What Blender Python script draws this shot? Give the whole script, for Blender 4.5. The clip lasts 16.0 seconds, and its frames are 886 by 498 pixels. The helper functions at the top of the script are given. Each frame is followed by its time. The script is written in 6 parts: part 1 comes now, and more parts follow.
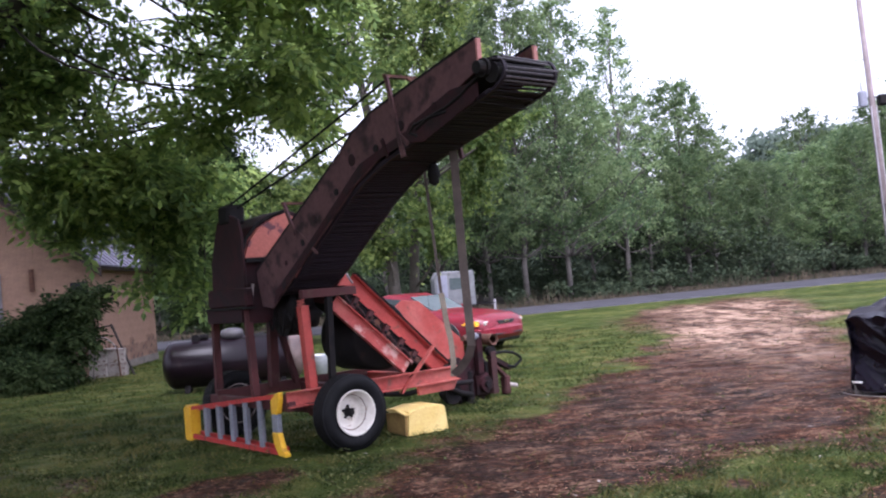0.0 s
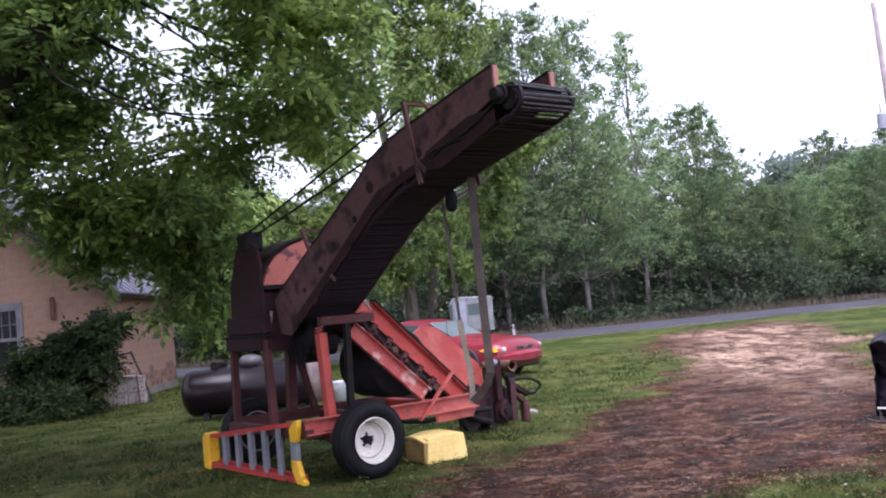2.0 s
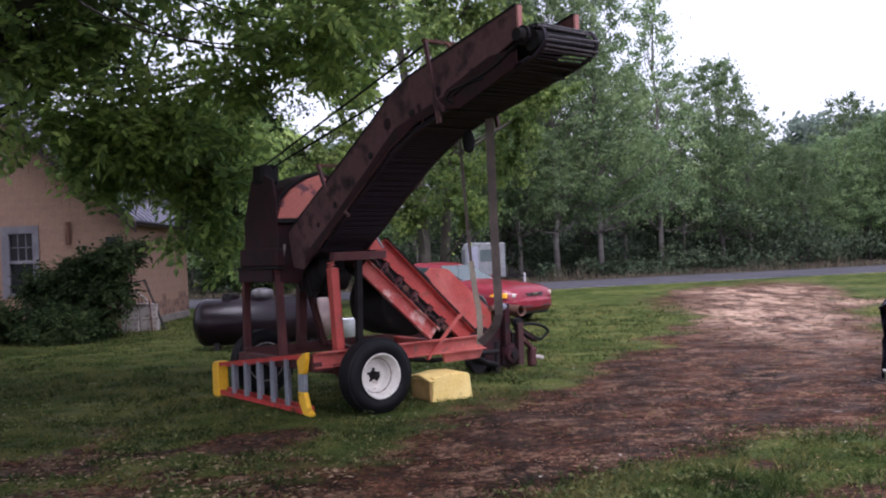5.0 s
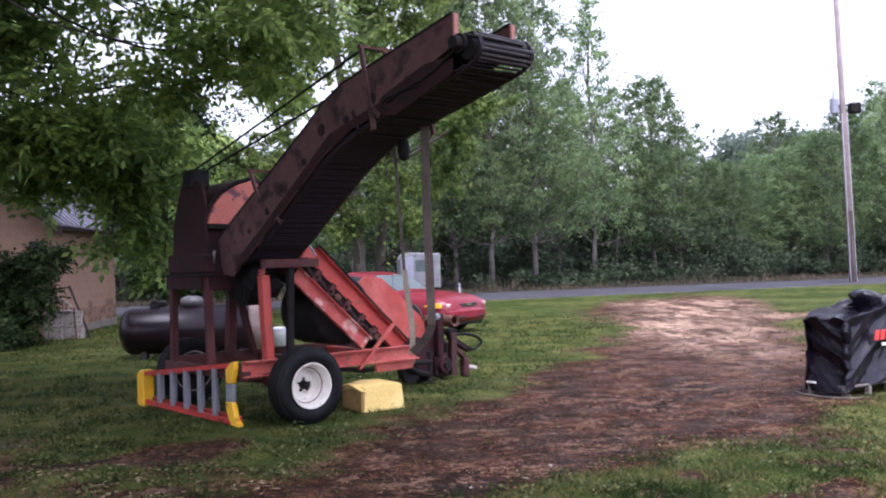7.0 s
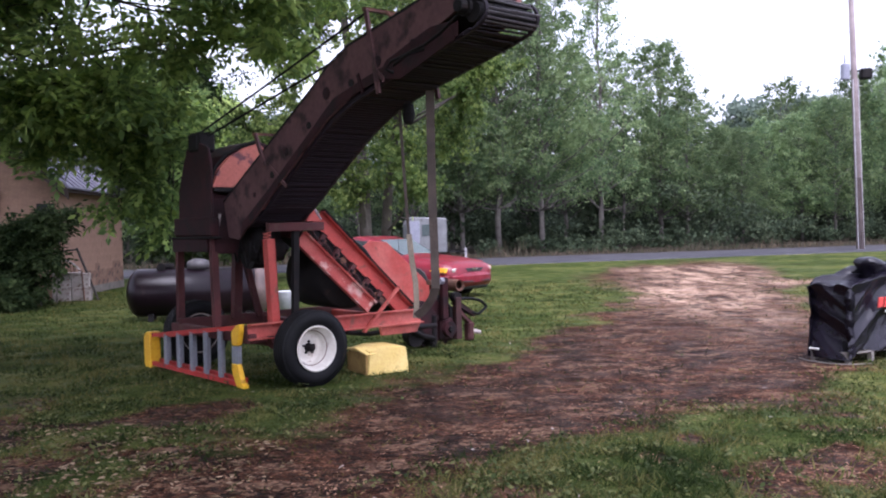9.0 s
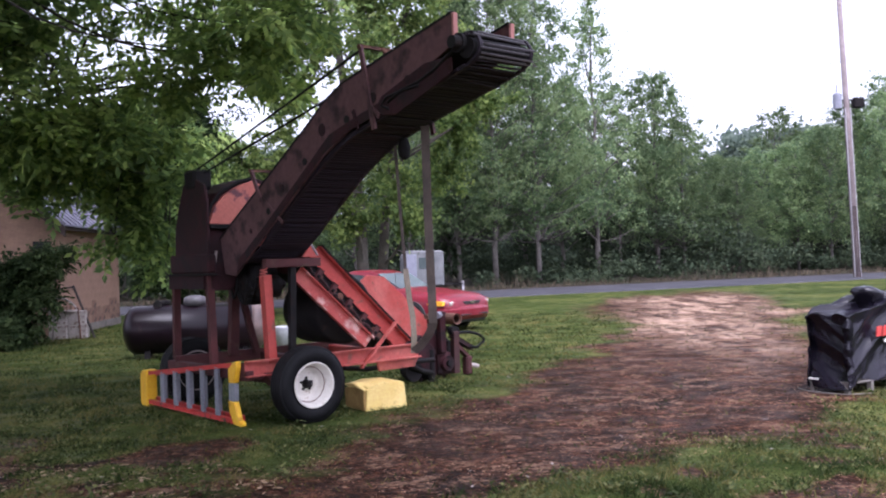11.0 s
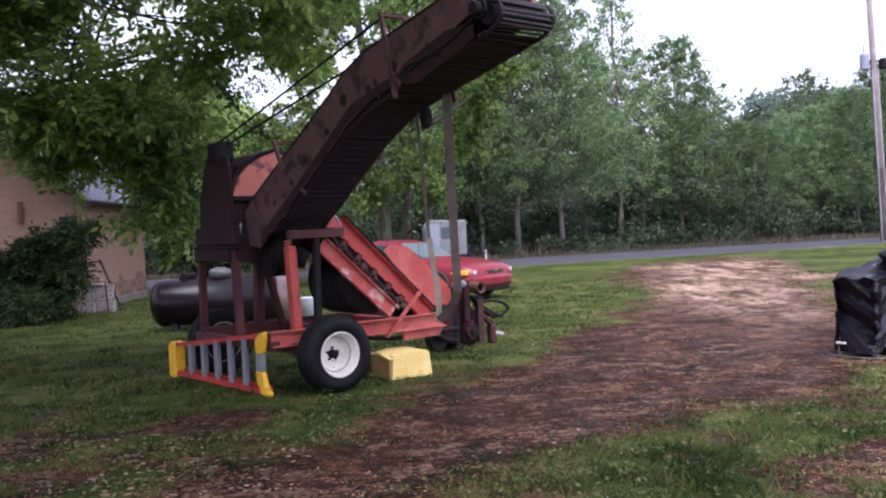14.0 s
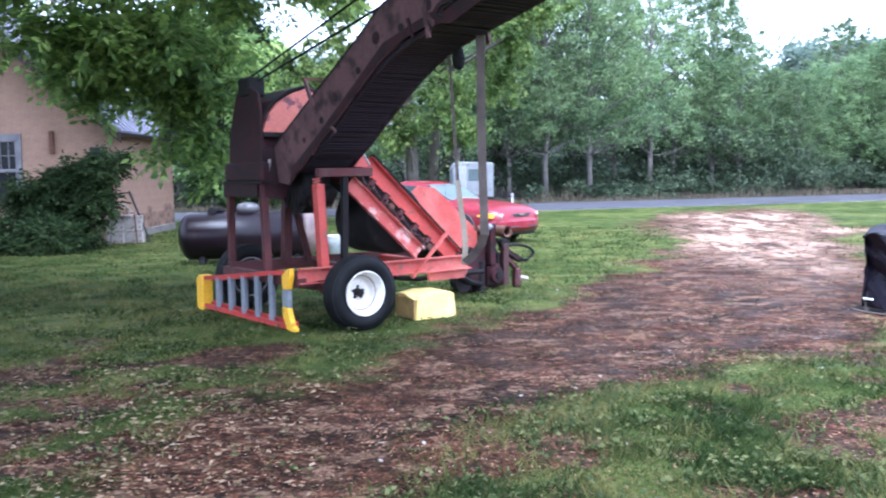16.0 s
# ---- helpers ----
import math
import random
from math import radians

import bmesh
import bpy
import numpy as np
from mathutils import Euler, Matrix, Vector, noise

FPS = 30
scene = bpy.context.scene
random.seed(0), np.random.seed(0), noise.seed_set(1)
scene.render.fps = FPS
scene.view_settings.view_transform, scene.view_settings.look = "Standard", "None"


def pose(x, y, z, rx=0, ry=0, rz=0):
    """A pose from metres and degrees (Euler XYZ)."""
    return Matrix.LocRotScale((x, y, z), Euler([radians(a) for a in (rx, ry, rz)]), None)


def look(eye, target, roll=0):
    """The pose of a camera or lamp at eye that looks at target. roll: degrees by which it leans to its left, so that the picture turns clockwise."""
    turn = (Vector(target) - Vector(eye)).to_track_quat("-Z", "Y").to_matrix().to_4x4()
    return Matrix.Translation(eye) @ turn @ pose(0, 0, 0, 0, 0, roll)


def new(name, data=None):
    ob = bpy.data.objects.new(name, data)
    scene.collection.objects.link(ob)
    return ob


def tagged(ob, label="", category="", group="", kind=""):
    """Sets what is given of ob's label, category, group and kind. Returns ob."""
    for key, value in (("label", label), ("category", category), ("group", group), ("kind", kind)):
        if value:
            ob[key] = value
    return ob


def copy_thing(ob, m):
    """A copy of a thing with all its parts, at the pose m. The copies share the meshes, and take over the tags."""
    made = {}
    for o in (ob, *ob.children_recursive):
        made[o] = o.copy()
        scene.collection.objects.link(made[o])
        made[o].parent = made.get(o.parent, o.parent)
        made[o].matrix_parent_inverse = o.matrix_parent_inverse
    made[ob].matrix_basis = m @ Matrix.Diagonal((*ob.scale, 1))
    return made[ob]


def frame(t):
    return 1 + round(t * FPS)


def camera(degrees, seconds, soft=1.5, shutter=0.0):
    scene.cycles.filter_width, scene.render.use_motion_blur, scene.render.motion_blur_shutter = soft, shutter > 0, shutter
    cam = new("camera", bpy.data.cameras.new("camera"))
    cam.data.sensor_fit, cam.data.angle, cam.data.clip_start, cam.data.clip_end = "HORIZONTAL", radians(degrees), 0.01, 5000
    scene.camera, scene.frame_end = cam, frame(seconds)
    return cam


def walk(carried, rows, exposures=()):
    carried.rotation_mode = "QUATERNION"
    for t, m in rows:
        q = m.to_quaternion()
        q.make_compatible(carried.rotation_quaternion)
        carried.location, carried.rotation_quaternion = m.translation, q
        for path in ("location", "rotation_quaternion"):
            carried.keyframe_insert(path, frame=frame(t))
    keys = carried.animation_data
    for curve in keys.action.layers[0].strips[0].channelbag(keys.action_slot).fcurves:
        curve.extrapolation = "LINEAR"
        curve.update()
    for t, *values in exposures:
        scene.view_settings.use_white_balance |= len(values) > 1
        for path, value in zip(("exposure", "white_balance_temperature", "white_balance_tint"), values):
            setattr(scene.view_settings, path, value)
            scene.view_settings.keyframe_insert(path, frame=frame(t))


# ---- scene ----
cam = camera(51.4, 16.0, soft=2.05, shutter=0.6)
PATH = [
    (0, pose(-0.044, -0.054, 1.621, 91.98, 4.85, 3.75)),
    (0.5, pose(-0.041, -0.047, 1.626, 92.23, 5.88, 4.59)),
    (1, pose(-0.041, -0.041, 1.623, 92.21, 5.93, 4.57)),
    (1.5, pose(-0.038, -0.016, 1.624, 92.18, 6.34, 3.96)),
    (2, pose(-0.044, -0.040, 1.633, 93.65, 5.14, 4.89)),
    (2.5, pose(-0.038, -0.005, 1.640, 93.67, 6.23, 4.83)),
    (3, pose(-0.040, -0.003, 1.645, 94.71, 6.58, 4.49)),
    (3.5, pose(-0.035, 0.011, 1.654, 94.66, 7.65, 3.92)),
    (4, pose(-0.036, -0.032, 1.608, 93.24, 3.66, 4.27)),
    (4.2, pose(-0.040, -0.051, 1.597, 92.31, 2.62, 5.25)),
    (6.3, pose(-0.042, -0.015, 1.578, 89.68, 2.29, 5.86)),
    (6.5, pose(-0.034, 0.009, 1.568, 90.47, 1.30, 4.63)),
    (7, pose(-0.025, 0.021, 1.571, 90.82, 1.60, 1.67)),
    (7.5, pose(-0.015, 0.004, 1.584, 88.71, 1.60, 2.88)),
    (8, pose(-0.009, 0.037, 1.575, 87.84, 1.66, 2.58)),
    (8.5, pose(0.003, 0.043, 1.576, 88.42, 1.92, 1.09)),
    (9, pose(-0.002, 0.002, 1.567, 88.64, 1.25, 2.10)),
    (11.3, pose(0.002, 0.009, 1.586, 90.74, 2.16, 1.68)),
    (11.5, pose(0.000, 0.019, 1.580, 90.55, 2.38, 1.31)),
    (12, pose(0.006, 0.005, 1.585, 90.46, 2.71, 0.07)),
    (12.5, pose(0.000, 0.000, 1.590, 90.40, 3.00, 0.02)),
    (13, pose(0.010, 0.010, 1.586, 89.27, 3.50, 0.85)),
    (13.5, pose(-0.003, 0.014, 1.580, 89.08, 2.52, 2.31)),
    (14, pose(-0.011, 0.012, 1.578, 88.82, 2.74, 3.30)),
    (14.5, pose(-0.016, 0.010, 1.572, 87.85, 1.45, 3.28)),
    (15, pose(-0.038, -0.000, 1.591, 87.77, 0.99, 4.93)),
    (15.5, pose(-0.036, -0.008, 1.586, 85.23, 1.05, 5.71)),
    (15.7, pose(-0.035, -0.004, 1.587, 85.25, 1.03, 5.95)),
    (15.8, pose(-0.034, -0.001, 1.587, 85.24, 1.01, 5.75)),
    (15.9, pose(-0.032, 0.002, 1.588, 85.23, 0.98, 5.38)),
    (16, pose(-0.031, 0.004, 1.588, 85.23, 0.96, 4.95)),
]
# the phone's exposure drifts a little and its balance leans to magenta
EXPOSURE = [(0.0, 1.22, 5700, 26), (1.5, 1.24, 5700, 26), (2.6, 1.15, 5700, 26), (3.5, 0.68, 5900, 26), (4.2, 0.63, 6050, 25), (5.4, 1.0, 5700, 26), (7.0, 1.2, 5700, 26), (9.0, 1.17, 5700, 26), (12.5, 1.18, 5700, 26.5), (14.2, 1.12, 5700, 26), (15.0, 1.17, 5700, 24), (15.4, 1.75, 5250, 18), (16.0, 2.2, 4950, 15)]
walk(cam, PATH, EXPOSURE)

# ---- world and light: a bright overcast evening sky ----
world = bpy.data.worlds.new("overcast")
scene.world = world
world.use_nodes = True
wn, wl = world.node_tree.nodes, world.node_tree.links
sky = wn.new("ShaderNodeTexSky")
sky.sky_type, sky.sun_disc = "NISHITA", False
sky.sun_elevation, sky.sun_rotation = radians(61), radians(160)
sky.air_density, sky.dust_density, sky.ozone_density = 1.0, 4.0, 1.0
grey = wn.new("ShaderNodeHueSaturation")
grey.inputs["Saturation"].default_value = 0.22
wl.new(sky.outputs[0], grey.inputs["Color"])
wl.new(grey.outputs[0], wn["Background"].inputs["Color"])
wn["Background"].inputs["Strength"].default_value = 0.196

sun_data = bpy.data.lights.new("sun", "SUN")
sun_data.energy, sun_data.angle, sun_data.color = 1.15, radians(40), (1.0, 0.97, 0.95)
sun = new("sun", sun_data)
sun.matrix_world = look((15, -42, 80), (0, 0, 0))


# ---- materials ----
def mat(name, c1, c2, scale=4.0, rough=0.7, metal=0.0, bump=0.2, fine=30.0, c3=None, spots=0.58, spread=0.08, spec=0.5, random_value=0.0):
    """Two tones by a broad noise with fine grain over it; c3: worn spots of a third tone."""
    m = bpy.data.materials.new(name)
    m.use_nodes = True
    n, l = m.node_tree.nodes, m.node_tree.links
    b = n["Principled BSDF"]
    tc = n.new("ShaderNodeTexCoord")
    big, small = n.new("ShaderNodeTexNoise"), n.new("ShaderNodeTexNoise")
    big.inputs["Scale"].default_value, small.inputs["Scale"].default_value = scale, scale * fine / 4
    big.inputs["Detail"].default_value = small.inputs["Detail"].default_value = 6
    l.new(tc.outputs["Object"], big.inputs["Vector"])
    l.new(tc.outputs["Object"], small.inputs["Vector"])
    ramp = n.new("ShaderNodeValToRGB")
    ramp.color_ramp.elements[0].position, ramp.color_ramp.elements[1].position = 0.32, 0.68
    ramp.color_ramp.elements[0].color, ramp.color_ramp.elements[1].color = (*c1, 1), (*c2, 1)
    l.new(big.outputs["Fac"], ramp.inputs["Fac"])
    out = ramp.outputs["Color"]
    if c3:
        sp = n.new("ShaderNodeTexNoise")
        sp.inputs["Scale"].default_value, sp.inputs["Detail"].default_value = scale * 2.3, 8
        l.new(tc.outputs["Object"], sp.inputs["Vector"])
        sr = n.new("ShaderNodeValToRGB")
        sr.color_ramp.elements[0].position, sr.color_ramp.elements[1].position = spots, spots + spread
        l.new(sp.outputs["Fac"], sr.inputs["Fac"])
        mx = n.new("ShaderNodeMix")
        mx.data_type = "RGBA"
        l.new(sr.outputs["Color"], mx.inputs["Factor"])
        l.new(out, mx.inputs["A"])
        mx.inputs["B"].default_value = (*c3, 1)
        out = mx.outputs["Result"]
    grain = n.new("ShaderNodeMix")
    grain.data_type, grain.blend_type = "RGBA", "OVERLAY"
    grain.inputs["Factor"].default_value = 0.35
    l.new(out, grain.inputs["A"])
    l.new(small.outputs["Fac"], grain.inputs["B"])
    out = grain.outputs["Result"]
    if random_value:
        oi, hs, mp = n.new("ShaderNodeObjectInfo"), n.new("ShaderNodeHueSaturation"), n.new("ShaderNodeMapRange")
        mp.inputs["To Min"].default_value, mp.inputs["To Max"].default_value = 1 - random_value, 1 + random_value
        l.new(oi.outputs["Random"], mp.inputs["Value"])
        l.new(mp.outputs["Result"], hs.inputs["Value"])
        l.new(out, hs.inputs["Color"])
        out = hs.outputs["Color"]
    l.new(out, b.inputs["Base Color"])
    b.inputs["Roughness"].default_value, b.inputs["Metallic"].default_value = rough, metal
    b.inputs["Specular IOR Level"].default_value = spec
    if bump:
        bp = n.new("ShaderNodeBump")
        bp.inputs["Strength"].default_value, bp.inputs["Distance"].default_value = bump, 0.01
        l.new(small.outputs["Fac"], bp.inputs["Height"])
        l.new(bp.outputs["Normal"], b.inputs["Normal"])
    return m


def leaf_mat(name, c1, c2, c3, through_share=0.35, spec=0.25, scale=0.7, patch=1.0, each=0.2):
    """Foliage: every leaf its own green, with light coming through it."""
    m = bpy.data.materials.new(name)
    m.use_nodes = True
    n, l = m.node_tree.nodes, m.node_tree.links
    b, out = n["Principled BSDF"], n["Material Output"]
    geo, tc, big = n.new("ShaderNodeNewGeometry"), n.new("ShaderNodeTexCoord"), n.new("ShaderNodeTexNoise")
    big.inputs["Scale"].default_value = scale
    l.new(tc.outputs["Object"], big.inputs["Vector"])
    wide = n.new("ShaderNodeMath")
    wide.operation = "MULTIPLY_ADD"
    l.new(big.outputs["Fac"], wide.inputs[0])
    wide.inputs[1].default_value, wide.inputs[2].default_value = patch, 0.5 - 0.5 * patch
    add = n.new("ShaderNodeMath")
    add.operation = "MULTIPLY_ADD"
    l.new(geo.outputs["Random Per Island"], add.inputs[0])
    add.inputs[1].default_value = 0.55
    l.new(wide.outputs[0], add.inputs[2])
    ramp = n.new("ShaderNodeValToRGB")
    e = ramp.color_ramp.elements
    e[0].position, e[0].color = 0.45, (*c1, 1)
    e[1].position, e[1].color = 1.0, (*c3, 1)
    mid = e.new(0.75)
    mid.color = (*c2, 1)
    l.new(add.outputs[0], ramp.inputs["Fac"])
    oi, hs, mp = n.new("ShaderNodeObjectInfo"), n.new("ShaderNodeHueSaturation"), n.new("ShaderNodeMapRange")
    mp.inputs["To Min"].default_value, mp.inputs["To Max"].default_value = 1 - each, 1 + each
    l.new(oi.outputs["Random"], mp.inputs["Value"])
    l.new(mp.outputs["Result"], hs.inputs["Value"])
    l.new(ramp.outputs["Color"], hs.inputs["Color"])
    l.new(hs.outputs["Color"], b.inputs["Base Color"])
    b.inputs["Roughness"].default_value, b.inputs["Specular IOR Level"].default_value = 0.6, spec
    tr, mix = n.new("ShaderNodeBsdfTranslucent"), n.new("ShaderNodeMixShader")
    l.new(hs.outputs["Color"], tr.inputs["Color"])
    mix.inputs[0].default_value = through_share
    l.new(b.outputs[0], mix.inputs[1])
    l.new(tr.outputs[0], mix.inputs[2])
    l.new(mix.outputs[0], out.inputs["Surface"])
    return m


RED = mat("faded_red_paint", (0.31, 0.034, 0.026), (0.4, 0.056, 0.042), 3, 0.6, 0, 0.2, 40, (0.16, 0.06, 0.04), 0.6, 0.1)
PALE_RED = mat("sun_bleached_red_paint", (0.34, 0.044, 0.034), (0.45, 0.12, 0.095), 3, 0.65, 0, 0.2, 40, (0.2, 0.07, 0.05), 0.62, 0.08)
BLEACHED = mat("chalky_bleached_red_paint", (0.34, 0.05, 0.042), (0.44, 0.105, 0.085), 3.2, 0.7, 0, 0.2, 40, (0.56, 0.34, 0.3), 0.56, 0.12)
# rust-spotted darker copy of the red, with shade put into its colour
SHADED_RED = mat("rusty_shaded_red_paint", (0.045, 0.009, 0.01), (0.08, 0.016, 0.016), 3, 0.75, 0, 0.3, 40, (0.07, 0.03, 0.022), 0.55, 0.12)
# housing maroon and boom red are darkened for the tree's shade on them
MAROON = mat("weathered_shaded_maroon", (0.013, 0.0045, 0.006), (0.034, 0.007, 0.0095), 2.5, 0.75, 0, 0.3, 40, (0.012, 0.006, 0.007), 0.52, 0.14, spec=0.25)
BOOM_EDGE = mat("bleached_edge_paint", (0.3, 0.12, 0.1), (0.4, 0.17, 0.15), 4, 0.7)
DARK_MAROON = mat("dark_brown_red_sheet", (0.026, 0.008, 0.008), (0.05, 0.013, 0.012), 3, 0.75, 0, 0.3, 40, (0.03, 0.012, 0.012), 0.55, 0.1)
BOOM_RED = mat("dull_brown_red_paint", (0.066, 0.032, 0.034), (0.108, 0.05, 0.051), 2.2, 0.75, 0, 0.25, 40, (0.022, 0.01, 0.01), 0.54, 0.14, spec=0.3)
PANEL_RED = mat("chalky_red_panel", (0.4, 0.105, 0.078), (0.46, 0.14, 0.105), 3, 0.7, 0, 0.2, 40, (0.12, 0.04, 0.05), 0.56, 0.07)
RUST = mat("rust", (0.06, 0.028, 0.02), (0.13, 0.055, 0.032), 8, 0.9, 0, 0.5)
BLACK_STEEL = mat("blackened_steel", (0.005, 0.004, 0.005), (0.011, 0.009, 0.009), 5, 0.75, 0.0, 0.4, 40, (0.02, 0.011, 0.009), 0.62, 0.1, spec=0.22)
ROD = mat("worn_chain_rod", (0.015, 0.01, 0.016), (0.026, 0.019, 0.027), 6, 0.55, 0.0, 0.2, spec=0.2)
HIGHLIT_ROD = mat("highlit_chain_rod", (0.06, 0.052, 0.06), (0.11, 0.095, 0.105), 6, 0.35, 0.5, 0.2, spec=0.7)
RUBBER = mat("tyre_rubber", (0.004, 0.004, 0.005), (0.008, 0.008, 0.009), 6, 0.6, 0, 0.3, spec=0.16)
RIM_WHITE = mat("scuffed_white_paint", (0.58, 0.54, 0.48), (0.72, 0.68, 0.62), 7, 0.5, 0, 0.1, 40, (0.3, 0.21, 0.14), 0.6, 0.08)
STRAP = mat("dirty_webbing", (0.055, 0.042, 0.035), (0.09, 0.068, 0.056), 6, 0.9, 0, 0.4)
STRAP_LIGHT = mat("frayed_tan_webbing", (0.17, 0.14, 0.1), (0.3, 0.25, 0.19), 8, 0.9, 0, 0.4)
LADDER_RED = mat("red_fibreglass", (0.4, 0.028, 0.024), (0.52, 0.04, 0.03), 4, 0.5, 0, 0.1, 40, (0.14, 0.03, 0.025), 0.58, 0.08)
ALU = mat("brushed_aluminium", (0.26, 0.27, 0.31), (0.36, 0.37, 0.42), 4, 0.45, 0.6, 0.05)
YELLOW = mat("yellow_plastic", (0.7, 0.38, 0.012), (0.82, 0.46, 0.02), 4, 0.45, 0, 0.1, 40, (0.4, 0.2, 0.02), 0.6, 0.1)
FOAM = mat("aged_yellow_foam", (0.68, 0.48, 0.14), (0.76, 0.58, 0.22), 4, 0.85, 0, 0.4, 40, (0.5, 0.34, 0.1), 0.6, 0.15)
FOAM_SHADED = mat("shaded_foam_end", (0.2, 0.12, 0.035), (0.36, 0.23, 0.075), 5, 0.9, 0, 0.5)
TANK = mat("dark_primer_steel", (0.005, 0.0025, 0.0045), (0.01, 0.0045, 0.0075), 2, 0.3, 0.0, 0.15, 30, (0.025, 0.014, 0.014), 0.64, 0.1, spec=0.22)
TRIM_LID = mat("dull_grey_lid", (0.05, 0.045, 0.05), (0.085, 0.078, 0.082), 4, 0.45, 0, 0.2, 30, (0.15, 0.13, 0.12), 0.62, 0.08)
TANK_PALE = mat("flaking_grey_paint", (0.07, 0.045, 0.042), (0.15, 0.105, 0.095), 4, 0.6, 0, 0.2, 30, (0.12, 0.06, 0.04), 0.6, 0.1)
CAR_RED = mat("red_car_paint", (0.155, 0.012, 0.021), (0.18, 0.014, 0.025), 1, 0.3, 0, 0.0, spec=0.3)
CAR_RED.node_tree.nodes["Principled BSDF"].inputs["Coat Weight"].default_value = 0.15
CAR_BLACK = mat("black_trim", (0.012, 0.012, 0.013), (0.02, 0.02, 0.02), 5, 0.5, 0, 0.05)
LAMP_GLASS = mat("headlamp_lens", (0.4, 0.36, 0.32), (0.5, 0.46, 0.42), 8, 0.15, 0, 0.1)
AMBER = mat("amber_lens", (0.85, 0.38, 0.02), (0.9, 0.45, 0.04), 8, 0.25, 0, 0.1)
CHROME = mat("chrome", (0.7, 0.7, 0.72), (0.8, 0.8, 0.82), 8, 0.15, 1.0, 0.0)
GLASS = mat("tinted_glass", (0.06, 0.08, 0.08), (0.08, 0.1, 0.1), 2, 0.08, 0, 0.0, spec=0.35)
CASING = mat("lilac_grey_casing", (0.11, 0.1, 0.12), (0.16, 0.15, 0.17), 4, 0.6, 0, 0.15)
DARK_PANE = mat("dark_room_pane", (0.01, 0.011, 0.013), (0.018, 0.019, 0.021), 2, 0.12, 0, 0.0, spec=0.2)
# a pale sky reflection is put into this glass colour
WINDSCREEN = mat("sky_lit_windscreen", (0.1, 0.125, 0.13), (0.13, 0.155, 0.16), 2, 0.06, 0, 0.0, spec=1.0)
STUCCO = mat("peach_painted_block", (0.225, 0.133, 0.095), (0.275, 0.17, 0.123), 1.2, 0.9, 0, 0.3, 40, (0.15, 0.088, 0.063), 0.62, 0.1, random_value=0.05)
STUCCO_STAIN = mat("mud_stained_block", (0.12, 0.06, 0.042), (0.26, 0.16, 0.115), 2.6, 0.9, 0, 0.3, 40, (0.06, 0.04, 0.03), 0.52, 0.12)
TIN = mat("grey_tin_roof", (0.13, 0.126, 0.165), (0.19, 0.185, 0.23), 1.5, 0.5, 0.3, 0.1, 30, (0.24, 0.17, 0.15), 0.62, 0.1)
EAVE = mat("weathered_shaded_board", (0.016, 0.01, 0.008), (0.032, 0.018, 0.015), 3, 0.9)
GREYWOOD = mat("grey_weathered_wood", (0.1, 0.09, 0.08), (0.17, 0.15, 0.135), 4, 0.9, 0, 0.4)
CONCRETE = mat("dirty_concrete_block", (0.22, 0.19, 0.17), (0.36, 0.32, 0.3), 4, 0.9, 0, 0.5, 40, (0.14, 0.1, 0.08), 0.55, 0.1)
TARP = mat("black_vinyl_cover", (0.006, 0.005, 0.009), (0.011, 0.009, 0.016), 3, 0.27, 0, 0.08, 30, spec=0.32)
LOGO_RED = mat("red_print", (0.46, 0.035, 0.03), (0.54, 0.05, 0.04), 6, 0.6)
LOGO_WHITE = mat("white_print", (0.7, 0.68, 0.66), (0.78, 0.76, 0.74), 6, 0.6)
POLE_WOOD = mat("weathered_pole", (0.17, 0.135, 0.135), (0.25, 0.205, 0.205), 2, 0.9, 0, 0.4)
POLE_DARK = mat("dark_pole_face", (0.05, 0.035, 0.035), (0.08, 0.06, 0.06), 3, 0.9)
CONDUIT = mat("galvanised_conduit", (0.34, 0.32, 0.34), (0.42, 0.4, 0.42), 3, 0.5, 0.4)
TRANSFORMER = mat("grey_enamel", (0.22, 0.225, 0.28), (0.27, 0.275, 0.33), 3, 0.4, 0.1)
BARK = mat("grey_bark", (0.07, 0.06, 0.055), (0.14, 0.12, 0.11), 3, 0.95, 0, 0.8)
PALE_BARK = mat("pale_bark", (0.085, 0.075, 0.07), (0.15, 0.135, 0.125), 3, 0.95, 0, 0.6)
DARK_BARK = mat("wet_dark_bark", (0.02, 0.017, 0.016), (0.045, 0.036, 0.032), 4, 0.95, 0, 0.8)
CAMPER_WHITE = mat("dull_white_panel", (0.13, 0.135, 0.14), (0.19, 0.195, 0.2), 2, 0.6, 0, 0.1, 30, (0.1, 0.1, 0.09), 0.58, 0.1)
WHITE_VAN = mat("white_enamel", (0.42, 0.43, 0.46), (0.5, 0.51, 0.53), 2, 0.4)
ASPHALT = mat("worn_asphalt", (0.045, 0.044, 0.05), (0.062, 0.061, 0.068), 0.6, 0.95, 0, 0.2, spec=0.1)
WOOD_SOIL = mat("leaf_strewn_soil", (0.02, 0.016, 0.011), (0.045, 0.034, 0.024), 0.8, 0.95, 0, 0.5, 40, (0.02, 0.03, 0.012), 0.55, 0.1, spec=0.1)
LEAF_NEAR = leaf_mat("hickory_leaf", (0.1, 0.16, 0.06), (0.2, 0.29, 0.095), (0.39, 0.49, 0.15), 0.78, 0.1)
LEAF_MID = leaf_mat("maple_leaf", (0.088, 0.142, 0.052), (0.168, 0.24, 0.078), (0.34, 0.425, 0.135), 0.74, 0.08)
LEAF_FAR = leaf_mat("woodland_leaf", (0.116, 0.176, 0.094), (0.178, 0.25, 0.124), (0.278, 0.36, 0.178), 0.74, 0.04, 0.35, 1.8, 0.36)
